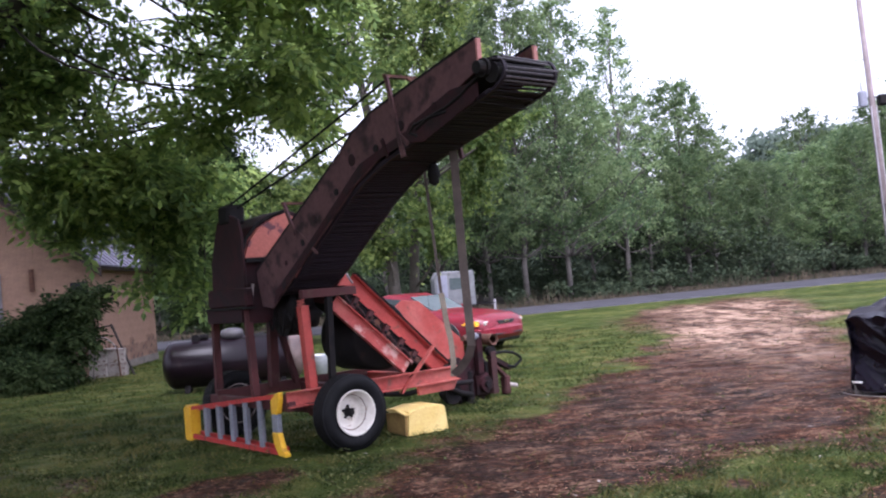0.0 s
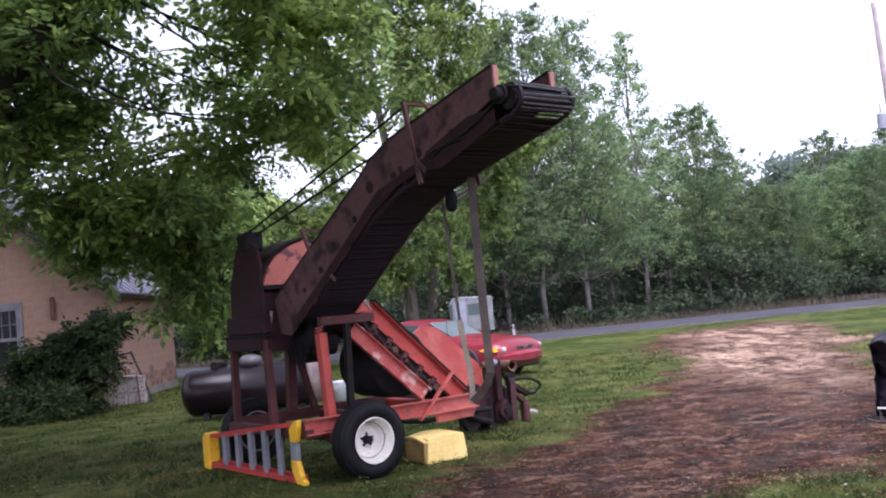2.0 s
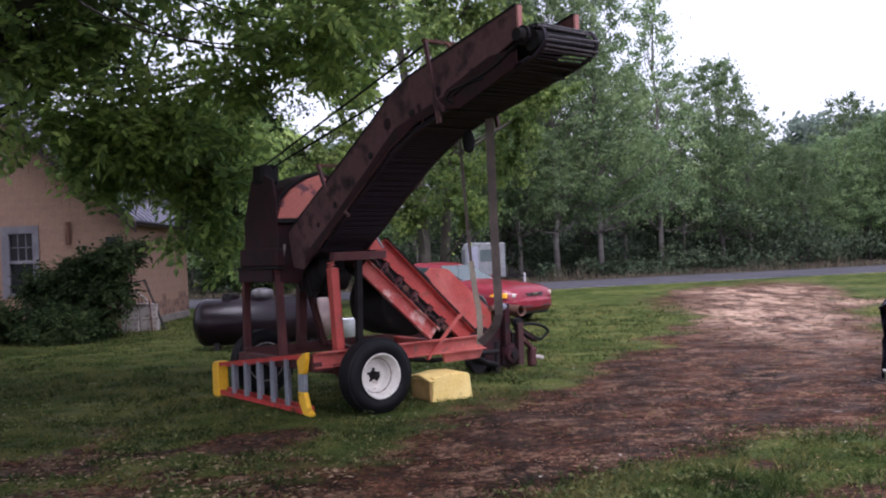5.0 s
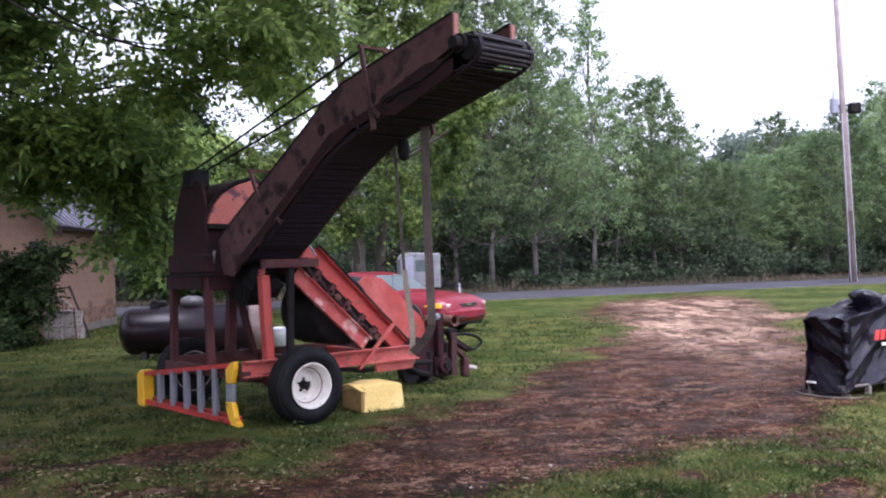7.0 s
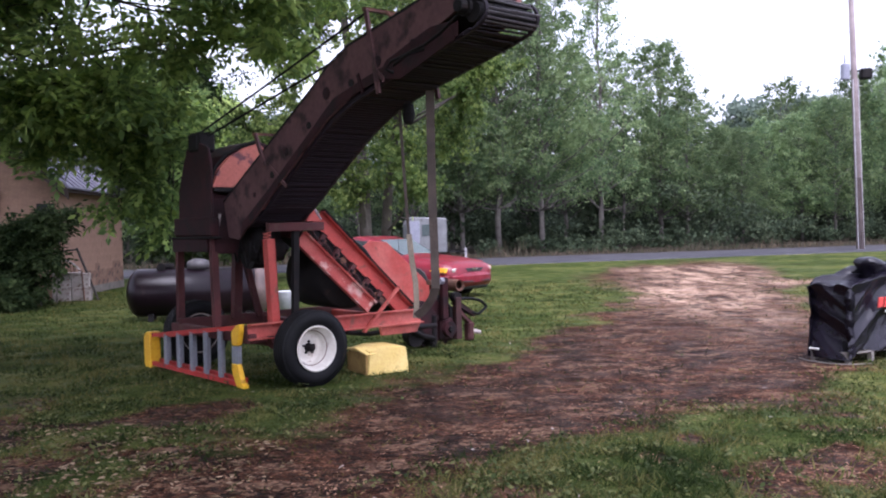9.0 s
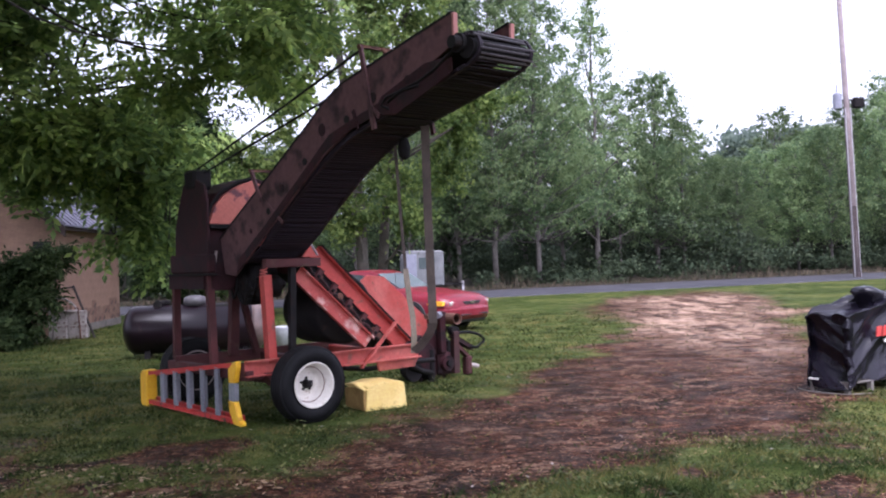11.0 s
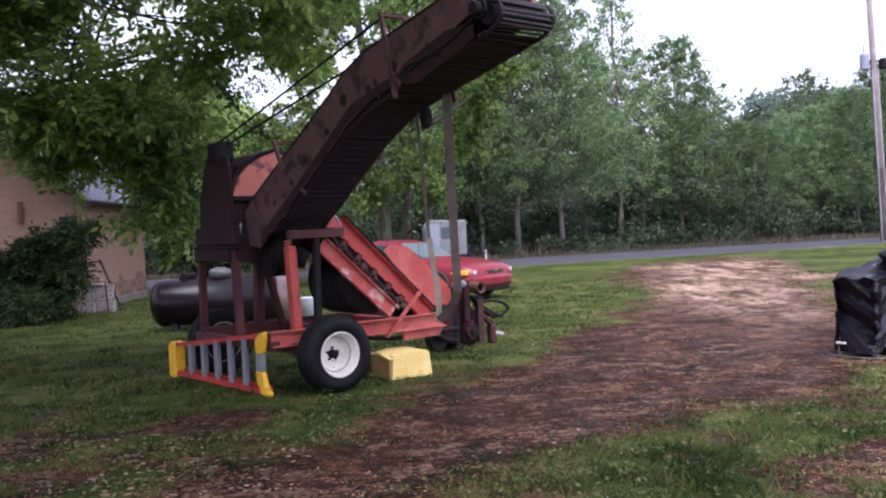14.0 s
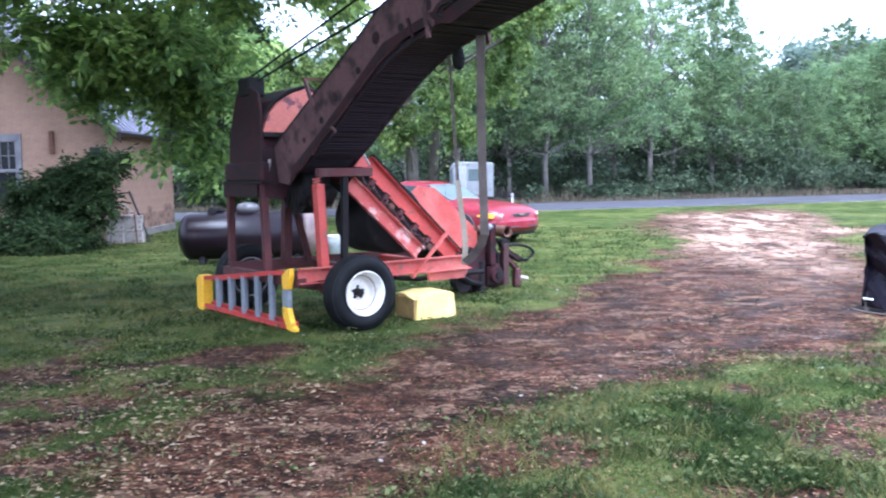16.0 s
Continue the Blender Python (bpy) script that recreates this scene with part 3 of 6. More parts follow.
# ---- the harvester ----
HARV = pose(-1.74, 9.14, 0, 0, 0, 42.5)
harv = thing("root_crop_harvester", HARV, "old faded red towed root crop harvester with raised discharge boom", "farm machine")


def wheel(name, x, y, z, side, parent, rim_mat=RIM_WHITE, rim_label="scuffed white steel rim"):
    """side: -1 when the dished face looks towards -y."""
    w = new(name)
    w.parent = parent
    w.location = (x, y, z)
    s = side
    tyre = lathe([(s * -0.09, 0.225), (s * -0.115, 0.26), (s * -0.12, 0.31), (s * -0.105, 0.355), (s * -0.06, 0.378), (s * 0.06, 0.378), (s * 0.105, 0.355), (s * 0.12, 0.31), (s * 0.115, 0.26), (s * 0.09, 0.225)], 48, caps=False)
    part("tyre", tyre, RUBBER, w, "black ribbed rubber tyre", True)
    tread = bmesh.new()
    for dy in (-0.075, -0.038, 0.0, 0.038, 0.075):
        lathe([(dy - 0.012, 0.36), (dy - 0.01, 0.386), (dy + 0.01, 0.386), (dy + 0.012, 0.36)], 48, bm=tread, caps=False)
    part("tread", tread, RUBBER, w, "", True)
    rim = lathe([(s * 0.112, 0.232), (s * 0.122, 0.226), (s * 0.114, 0.213), (s * 0.075, 0.204), (s * 0.06, 0.188), (s * 0.02, 0.182), (s * 0.012, 0.17), (s * -0.06, 0.162), (s * -0.075, 0.15), (s * -0.07, 0.12), (s * -0.05, 0.085), (s * -0.05, 0.01), (s * -0.08, 0.01), (s * -0.088, 0.2), (s * -0.09, 0.226)], 40, caps=False)
    part("rim", rim, rim_mat, w, rim_label, True)
    hub = lathe([(s * -0.05, 0.048), (s * -0.02, 0.042), (s * 0.03, 0.034), (s * 0.04, 0.01)], 20)
    part("hub", hub, BLACK_STEEL, w, "greasy black hub", True)
    # the rusty ring also paints the shadow line inside the dish
    seam = lathe([(s * 0.016, 0.181), (s * 0.022, 0.178), (s * 0.016, 0.172)], 40, caps=False)
    part("rim_seam", seam, RUST, w, "rusty seam and painted shadow line round the dish", True)
    for k in range(5):
        a = 2 * math.pi * k / 5 + 0.3
        part("wheel_bolt", lathe([(s * -0.05, 0.014), (s * -0.025, 0.012), (s * -0.02, 0.004)], 6, centre=(0.062 * math.cos(a), 0, 0.062 * math.sin(a))), BLACK_STEEL, w)
    return w


wheel("wheel", 0.085, 0.035, 0.378, -1, harv)
# the far wheel's rim is black steel instead of white
wheel("wheel", -0.05, 2.35, 0.378, 1, harv, BLACK_STEEL, "dark inner rim")
# pale ring added in place of the sky's sheen on the far tyre
part("sheen_ring", lathe([(-0.092, 0.22), (-0.108, 0.23), (-0.092, 0.238)], 40, 1, (-0.05, 2.35, 0.378), caps=False), CONCRETE, harv, "pale ring for the sheen on the tyre", True)
part("axle", tube([(0.085, 0.1, 0.378), (-0.05, 2.35, 0.378)], 0.045, 12), SHADED_RED, harv)
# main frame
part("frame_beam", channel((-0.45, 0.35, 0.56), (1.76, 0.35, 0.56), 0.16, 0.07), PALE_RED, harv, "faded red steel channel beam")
# the far beam has the shaded copy of the near beam's red
part("frame_beam", channel((-0.45, 1.95, 0.53), (2.5, 1.95, 0.53), 0.13, 0.07, out=-1), SHADED_RED, harv)
part("cross_beam", box((-0.45, 0.33, 0.44), (-0.36, 2.16, 0.54)), SHADED_RED, harv)
part("cross_beam", box((0.62, 0.4, 0.45), (0.72, 1.95, 0.55)), SHADED_RED, harv)
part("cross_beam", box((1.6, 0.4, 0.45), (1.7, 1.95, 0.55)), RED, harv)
part("skirt_plate", slab([(1.22, 0.37), (1.72, 0.37), (1.78, 0.47), (1.2, 0.47)], 1, 0.36, 0.4), PALE_RED, harv)
part("axle_bracket", slab([(-0.16, 0.36), (0.22, 0.36), (0.3, 0.5), (-0.24, 0.5)], 1, 0.3, 0.42), SHADED_RED, harv)
part("rear_plate", slab([(-0.45, 0.44), (-0.02, 0.44), (0.05, 0.62), (-0.45, 0.62)], 1, 0.37, 0.44), SHADED_RED, harv)
# posts
for p, q, w, m in (((-0.36, 2.1, 0.5), (-0.36, 2.07, 1.5), 0.065, SHADED_RED), ((-0.36, 1.19, 0.5), (-0.36, 1.24, 1.5), 0.065, SHADED_RED),
                   ((0.24, 1.9, 0.55), (0.28, 1.9, 1.4), 0.09, SHADED_RED), ((0.55, 1.9, 0.56), (0.33, 1.9, 1.4), 0.06, SHADED_RED),
                   ((-0.13, 0.38, 0.6), (-0.17, 0.38, 1.48), 0.085, RED), ((0.13, 0.4, 0.64), (0.16, 0.4, 1.58), 0.055, BLACK_STEEL)):
    part("post", bar(p, q, w, w, 0.006, up=(1, 0, 0)), m, harv)
part("top_rail", box((-0.18, 0.34, 1.56), (0.48, 0.42, 1.65)), SHADED_RED, harv)
part("top_rail", box((0.4, 0.36, 1.57), (0.48, 1.6, 1.65)), SHADED_RED, harv)
# springs beside the boom foot
for z in (1.46, 1.78):
    part("tension_spring", tube([(-0.2 + 0.035 * math.cos(a), 0.36 + 0.035 * math.sin(a), z + a * 0.005) for a in np.arange(0, 19, 0.5)], 0.007, 5), PALE_RED, harv, "pale red coil spring")

# rear elevator housing: a curved shroud on the posts
SIDE = [(-0.34, 1.4), (-0.36, 1.62), (-0.36, 2.04), (-0.3, 2.24), (-0.18, 2.4), (0.0, 2.52), (0.22, 2.58), (0.45, 2.5), (0.5, 2.3), (0.5, 1.4)]
part("rear_shroud", slab(SIDE, 1, 1.26, 1.9, 0.012), MAROON, harv, "weathered maroon sheet housing, darkened for shade")
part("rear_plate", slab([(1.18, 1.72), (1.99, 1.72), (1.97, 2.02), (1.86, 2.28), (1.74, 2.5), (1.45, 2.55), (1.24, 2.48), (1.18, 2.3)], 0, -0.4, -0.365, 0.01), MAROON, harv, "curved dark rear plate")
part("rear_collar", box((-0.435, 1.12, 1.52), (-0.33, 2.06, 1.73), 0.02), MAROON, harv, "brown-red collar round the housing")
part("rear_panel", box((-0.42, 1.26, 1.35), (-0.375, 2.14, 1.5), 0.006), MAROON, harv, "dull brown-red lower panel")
part("collar_lip", box((-0.445, 1.1, 1.495), (-0.33, 2.1, 1.52), 0.005), BLACK_STEEL, harv)
part("side_panel", slab([(-0.36, 2.05), (-0.29, 2.24), (-0.17, 2.37), (0.02, 2.48), (0.2, 2.54), (0.3, 2.46), (0.3, 2.2), (0.2, 2.05)], 1, 1.2, 1.256, 0.003), PANEL_RED, harv, "chalky light red side panel")
part("panel_lip", box((-0.36, 1.18, 2.0), (0.2, 1.25, 2.045), 0.004), BLACK_STEEL, harv)
part("shroud_lip", tube([(-0.38, 1.23, 2.08), (-0.32, 1.23, 2.26), (-0.2, 1.23, 2.4), (0.0, 1.23, 2.51), (0.22, 1.23, 2.57)], 0.018, 8), BLACK_STEEL, harv)
# pale bar put in for the light showing through a small gap
part("gap_bar", bar((-0.3, 1.22, 1.64), (-0.28, 1.22, 1.76), 0.02, 0.02), CONCRETE, harv, "pale bar for a bright gap in the housing")
part("drive_case", lathe([(-0.1, 0.03), (-0.1, 0.17), (-0.04, 0.21), (0.2, 0.2), (0.24, 0.12), (0.3, 0.03)], 24, 0, (0, 0.95, 1.45)), BLACK_STEEL, harv, "greasy black drive case", True)
part("drive_case", lathe([(-0.06, 0.03), (-0.06, 0.11), (0.16, 0.12), (0.2, 0.04)], 18, 0, (0, 0.72, 1.36)), BLACK_STEEL, harv, "greasy black sprocket case", True)
part("drive_plate", slab([(0.62, 1.3), (0.86, 1.2), (1.16, 1.26), (1.2, 1.56), (1.02, 1.68), (0.7, 1.58)], 0, 0.0, 0.05, 0.01), BLACK_STEEL, harv, "greasy black mounting plate")
for k in range(7):
    y0, sag = 0.66 + 0.075 * k, 0.1 + 0.05 * ((k * 5) % 4)
    part("hanging_hose", tube([(-0.1 + 0.03 * (k % 3), y0 + 0.16 * f, 1.46 - sag * math.sin(math.pi * f) - 0.05 * f) for f in np.linspace(0, 1, 9)], 0.013, 6), BLACK_STEEL, harv, "", True)
part("shroud_flange", slab([(-0.36, 1.33), (-0.36, 1.5), (0.1, 1.5), (0.1, 1.33)], 1, 1.2, 1.256, 0.003), MAROON, harv)
part("cap_block", box((-0.42, 1.42, 2.44), (-0.2, 1.68, 2.66), 0.03), BLACK_STEEL, harv)

# discharge boom, square to the frame, resting on the top rail
boom = new("boom")
boom.parent = harv
NEAR_X, FAR_X = -0.25, 0.36
TOP = [(-2.7, 3.46), (-1.24, 3.17), (-0.91, 3.04), (-0.67, 2.89), (1.16, 1.89)]
LOW = [(1.07, 1.51), (0.85, 1.48), (-0.89, 2.56), (-1.24, 2.71), (-2.73, 3.22)]
for x, m in ((NEAR_X, BOOM_RED), (FAR_X, SHADED_RED)):
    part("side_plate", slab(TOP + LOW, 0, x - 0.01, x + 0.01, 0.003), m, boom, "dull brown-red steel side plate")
    part("top_lip", ribbon([(x + 0.015, *p) for p in TOP], 0.06, 0.02, (1, 0, 0)), BLACK_STEEL, boom)
    part("end_flange", box((x - 0.014, TOP[0][0] - 0.03, TOP[0][1] - 0.22), (x + 0.03, TOP[0][0] - 0.005, TOP[0][1] - 0.005), 0.004), BOOM_EDGE, boom, "paler worn end flange")
# the rod chain: a loop of cross rods round both rollers
LOOP = [(-2.85, 3.3), (-1.89, 3.17), (-1.12, 2.99), (-0.76, 2.8), (0.9, 1.86), (1.02, 1.7), (0.9, 1.58), (0.37, 1.74), (-0.24, 2.16), (-0.76, 2.47), (-1.19, 2.67), (-1.72, 2.8), (-2.33, 2.93), (-2.79, 3.03), (-2.91, 3.08), (-2.97, 3.15), (-2.94, 3.24), (-2.85, 3.3)]


def rounded(points, times=2):
    """A closed line with its corners cut twice."""
    pts = points[:-1]
    for _ in range(times):
        out = []
        for (y0, z0), (y1, z1) in zip(pts, pts[1:] + pts[:1]):
            out += [(y0 * 0.75 + y1 * 0.25, z0 * 0.75 + z1 * 0.25), (y0 * 0.25 + y1 * 0.75, z0 * 0.25 + z1 * 0.75)]
        pts = out
    return pts + pts[:1]


TRACK = rounded(LOOP)
rod_proto = None
travel, step = 0.0, 0.042
for (y0, z0), (y1, z1) in zip(TRACK, TRACK[1:]):
    ln = math.hypot(y1 - y0, z1 - z0)
    while travel < ln:
        f = travel / ln
        y, z = y0 + f * (y1 - y0), z0 + f * (z1 - z0)
        if rod_proto is None:
            rod_proto = part("chain_rod", tube([(NEAR_X + 0.03, 0, 0), (FAR_X - 0.02, 0, 0)], 0.011, 6), ROD, boom)
            rod = rod_proto
            # rods over the head roller take a lighter copy that paints in their highlights
            head_me = rod_proto.data.copy()
            head_me.materials.clear()
            head_me.materials.append(HIGHLIT_ROD)
        else:
            rod = new("chain_rod", head_me if y < -2.6 and z > 3.07 else rod_proto.data)
            rod.parent = boom
        rod.location = (random.uniform(-0.008, 0.012), y, z + random.uniform(-0.006, 0.006))
        if y < -2.55:
            rod.location.x += random.uniform(-0.03, 0.03)
            rod.location.z += random.uniform(-0.01, 0.012)
            rod.rotation_euler = (0, random.uniform(-0.04, 0.04), random.uniform(-0.06, 0.06))
            rod.scale = (random.uniform(0.97, 1.06), 0.8, 0.8)
        travel += step * random.uniform(0.85, 1.15)
    travel -= ln
for x in (NEAR_X + 0.04, FAR_X - 0.03):
    part("chain_strand", ribbon([(x, *p) for p in TRACK], 0.03, 0.02, (1, 0, 0)), ROD, boom)
low_run = [(y, z + 0.016) for y, z in LOOP[7:14]]
part("belly_pan", ribbon([(0.055, *p) for p in low_run], 0.58, 0.012, (1, 0, 0)), ROD, boom)
up_run = [(y, z - 0.04) for y, z in LOOP[:5]]
part("carry_pan", ribbon([(0.055, *p) for p in up_run], 0.58, 0.012, (1, 0, 0)), BLACK_STEEL, boom)
part("head_roller", tube([(NEAR_X + 0.01, -2.84, 3.165), (FAR_X - 0.01, -2.84, 3.165)], 0.08, 20), BLACK_STEEL, boom)
part("foot_roller", tube([(NEAR_X + 0.01, 0.9, 1.72), (FAR_X - 0.01, 0.9, 1.72)], 0.1, 16), BLACK_STEEL, boom)
for y, z in [(-2.15, 3.04), (-1.28, 2.84), (-0.58, 2.54), (0.11, 2.12)]:
    part("idler", tube([(NEAR_X - 0.02, y, z), (FAR_X + 0.02, y, z)], 0.035, 10), BLACK_STEEL, boom)
# hoses and drive gear slung along the near plate
part("drive_motor", lathe([(-0.34, 0.02), (-0.34, 0.05), (-0.28, 0.055), (-0.28, 0.075), (-0.25, 0.075)], 14, 0, (0, -2.78, 3.21)), BLACK_STEEL, boom)
part("drive_hose", tube([(-0.27, -2.76, 3.18), (-0.27, -2.64, 3.13), (-0.27, -2.5, 3.06), (-0.27, -2.3, 3.0), (-0.27, -2.1, 2.97), (-0.27, -1.9, 2.9)], 0.014, 8), BLACK_STEEL, boom, "", True)
part("drive_hose", tube([(-0.27, -2.3, 2.97), (-0.27, -2.05, 2.96), (-0.27, -1.87, 2.94), (-0.27, -1.8, 2.88), (-0.27, -1.9, 2.84)], 0.014, 8), BLACK_STEEL, boom, "", True)
# thin sheets added for the dark grime on the near plate's lower half
part("grime_smear", slab([(-2.59, 3.13), (-2.37, 3.13), (-1.8, 2.96), (-1.67, 2.82), (-1.98, 2.78), (-2.67, 2.99)], 0, NEAR_X - 0.02, NEAR_X - 0.012, 0.002), MAROON, boom, "greasy dark smear on the side plate")
part("grime_band", slab([(-2.7, 3.12), (-2.2, 3.0), (-1.5, 2.86), (-1.0, 2.74), (-0.5, 2.42), (0.2, 1.98), (0.75, 1.66), (0.8, 1.52), (-0.89, 2.57), (-1.24, 2.72), (-2.7, 3.21 - 0.2)], 0, NEAR_X - 0.017, NEAR_X - 0.011, 0.001), MAROON, boom, "soot-dark band of grime on the lower side plate")
# arched brackets over the boom
for y, z0, z1, slant in ((-1.61, 2.7, 3.43, 0.08), (0.33, 2.22, 2.55, 0.09)):
    for x in (NEAR_X - 0.02, FAR_X + 0.02):
        part("bracket_leg", bar((x, y - slant, z0), (x, y + slant, z1), 0.045, 0.018, 0.003, up=(1, 0, 0)), BOOM_RED, boom)
    part("bracket_bar", bar((NEAR_X - 0.04, y + slant, z1), (FAR_X + 0.04, y + slant, z1), 0.04, 0.028, 0.003), RUST, boom)
part("bracket_link", tube([(-0.05, -1.54, 3.43), (-0.02, -1.6, 3.36), (0.02, -1.68, 3.28)], 0.018, 6), RUST, boom)
part("plate_rib", bar((-0.27, -1.77, 2.8), (-0.27, -1.61, 2.92), 0.045, 0.012, 0.002, up=(1, 0, 0)), BOOM_RED, boom)
part("plate_rib", bar((-0.27, -1.46, 2.73), (-0.27, -1.39, 2.9), 0.03, 0.012, 0.002, up=(1, 0, 0)), MAROON, boom)
for y, z, r in [(-0.88, 2.8, 0.06), (-0.15, 2.33, 0.045), (0.48, 1.94, 0.03), (-1.67, 2.97, 0.05)]:
    part("bearing_boss", lathe([(NEAR_X - 0.017, 0.01), (NEAR_X - 0.016, r * 0.9), (NEAR_X - 0.01, r)], 14, 0, (0, y, z)), MAROON, boom)
part("plate_strap", bar((-0.26, 0.24, 2.26), (-0.26, -0.15, 1.99), 0.04, 0.012, 0.002, up=(1, 0, 0)), BOOM_RED, boom)
# counter weight hanging under the belt
part("chain_weight", lathe([(-0.1, 0.02), (-0.08, 0.045), (0.0, 0.06), (0.08, 0.045), (0.1, 0.02)], 14, 2, (0.24, -1.44, 2.59)), BLACK_STEEL, boom)
# tension rods from the housing to the boom arch
part("tension_rod", tube([(-0.32, 1.56, 2.66), (-0.2, -1.5, 3.44)], 0.012, 6), BLACK_STEEL, harv, "thin black steel tension rod")
part("tension_rod", tube([(-0.3, 1.4, 2.62), (0.2, -1.5, 3.42)], 0.012, 6), BLACK_STEEL, harv, "thin black steel tension rod")
# dark gear case under the boom foot
part("gear_case", box((0.3, 1.7, 1.3), (0.9, 2.3, 1.62), 0.05), BLACK_STEEL, harv)
part("gear_case", lathe([(0.2, 0.05), (0.2, 0.22), (0.42, 0.22), (0.42, 0.05)], 20, 0, (0, 1.5, 1.36)), BLACK_STEEL, harv)

# digging elevator, rising from the front to the housing
part("elevator_channel", channel((0.27, 0.5, 1.49), (1.17, 0.5, 0.68), 0.17, 0.05), BLEACHED, harv, "bleached red lower channel")
part("elevator_channel", channel((0.58, 0.65, 1.7), (1.78, 0.65, 0.58), 0.2, 0.06), RED, harv, "red upper channel")
part("elevator_lip", bar((0.66, 0.63, 1.78), (1.88, 0.63, 0.64), 0.09, 0.02), BLACK_STEEL, harv)
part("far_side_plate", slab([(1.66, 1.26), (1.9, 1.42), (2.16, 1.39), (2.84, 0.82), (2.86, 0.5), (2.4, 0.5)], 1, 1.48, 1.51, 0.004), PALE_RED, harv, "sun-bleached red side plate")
part("far_side_plate", slab([(0.8, 1.84), (1.0, 1.84), (2.0, 0.9), (2.0, 0.7), (1.8, 0.7)], 1, 1.45, 1.475, 0.004), SHADED_RED, harv)
part("elevator_pan", ribbon([(0.5, 1.05, 1.55), (1.85, 1.05, 0.5)], 0.78, 0.015, (0, 1, 0)), BLACK_STEEL, harv)
for k in range(18):
    f = k / 17
    part("elevator_rod", tube([(0.62 + 1.2 * f, 0.68, 1.66 - 1.1 * f), (0.62 + 1.2 * f, 1.44, 1.66 - 1.1 * f)], 0.012, 6), ROD, harv)
for k, f in enumerate((0.12, 0.28, 0.36, 0.5, 0.8, 0.88)):
    part("sprocket", lathe([(0.555, 0.01), (0.555, 0.025 + 0.008 * (k % 3)), (0.585, 0.025 + 0.008 * (k % 3)), (0.6, 0.012)], 10, 1, (0.5 + 1.0 * f, 0, 1.55 - 0.92 * f)), RUST, harv)
part("chain_guard", channel((0.42, 0.58, 1.62), (1.42, 0.58, 0.7), 0.1, 0.03), BLACK_STEEL, harv, "dark greasy chain guard")
part("elevator_chain", tube([(0.4 + 1.02 * k / 30, 0.56 + 0.008 * (k % 2), 1.6 - 0.93 * k / 30 + 0.02 * math.sin(k * 1.1)) for k in range(31)], 0.014, 5), DARK_MAROON, harv)
for f in (0.16, 0.33, 0.52, 0.7, 0.86):
    c = Vector((0.4 + 1.05 * f, 0.55, 1.6 - 0.95 * f))
    part("elevator_bracket", bar(c + Vector((-0.05, 0, -0.06)), c + Vector((0.05, 0, 0.07)), 0.03, 0.06, 0.008), SHADED_RED, harv)
    part("bracket_bolt", lathe([(0.515, 0.005), (0.515, 0.018), (0.53, 0.02)], 6, 1, (c.x, 0, c.z)), BLACK_STEEL, harv)
part("drum", lathe([(0.72, 0.05), (0.72, 0.36), (0.74, 0.39), (1.4, 0.39), (1.42, 0.36), (1.42, 0.05)], 36, 1, (1.02, 0, 1.06)), BLACK_STEEL, harv, "dark lifting drum", True)
part("brace", bar((0.93, 0.3, 0.44), (1.42, 0.3, 0.9), 0.045, 0.02), PALE_RED, harv)
part("end_gusset", slab([(0.42, 1.66), (0.6, 1.66), (0.52, 1.79)], 1, 0.6, 0.63, 0.004), PALE_RED, harv)
part("stay_rod", tube([(0.5, 0.62, 1.86), (0.62, 0.62, 1.68)], 0.012, 6), CONDUIT, harv)
part("drag_link", tube([(0.9, 0.6, 0.42), (1.3, 0.7, 0.36), (2.2, 1.0, 0.34), (2.7, 1.2, 0.3)], 0.03, 8), BLACK_STEEL, harv)

# digging front on the ground
part("digger_plate", slab([(2.66, 0.0), (3.08, 0.0), (3.14, 0.3), (3.06, 0.6), (2.9, 0.62), (2.78, 0.45)], 1, 1.42, 1.46), MAROON, harv)
part("digger_plate", slab([(2.9, 0.02), (3.5, 0.0), (3.45, 0.4), (3.1, 0.6), (2.9, 0.4)], 1, 1.75, 1.79), SHADED_RED, harv)
part("digger_post", box((3.2, 1.36, 0.06), (3.3, 1.44, 0.62)), DARK_MAROON, harv, "dark red upright post")
part("digger_post", box((3.12, 1.4, 0.06), (3.17, 1.46, 0.5)), BLACK_STEEL, harv)
part("jack_tube", tube([(2.76, 1.32, 0.0), (2.76, 1.32, 0.42)], 0.045, 14), BLACK_STEEL, harv, "black jack tube")
part("jack_foot", lathe([(0.0, 0.075), (0.02, 0.075), (0.03, 0.04)], 16, 2, (2.76, 1.32, 0.0)), BLACK_STEEL, harv)
part("digger_post", box((2.92, 1.3, 0.36), (3.02, 1.38, 0.9), 0.01), MAROON, harv)
part("gear_box", box((2.92, 1.34, 0.06), (3.14, 1.6, 0.36), 0.03), MAROON, harv)
part("flange_disc", lathe([(1.28, 0.02), (1.28, 0.1), (1.33, 0.11), (1.34, 0.05)], 22, 1, (3.03, 0, 0.22)), MAROON, harv, "rusty round flange")
part("flange_hub", lathe([(1.25, 0.01), (1.25, 0.04), (1.3, 0.05)], 14, 1, (3.03, 0, 0.22)), BLACK_STEEL, harv)
part("cross_tube", lathe([(1.18, 0.05), (1.16, 0.075), (1.7, 0.075), (1.7, 0.05)], 16, 1, (3.1, 0, 0.8), caps=False), RUST, harv, "open-ended rusty pipe")
part("front_shaft", tube([(2.6, 1.2, 0.86), (3.1, 1.45, 0.86)], 0.035, 10), RUST, harv)
part("bright_coupling", tube([(2.84, 1.28, 0.86), (2.97, 1.35, 0.86)], 0.045, 10), ALU, harv, "worn bright coupling")
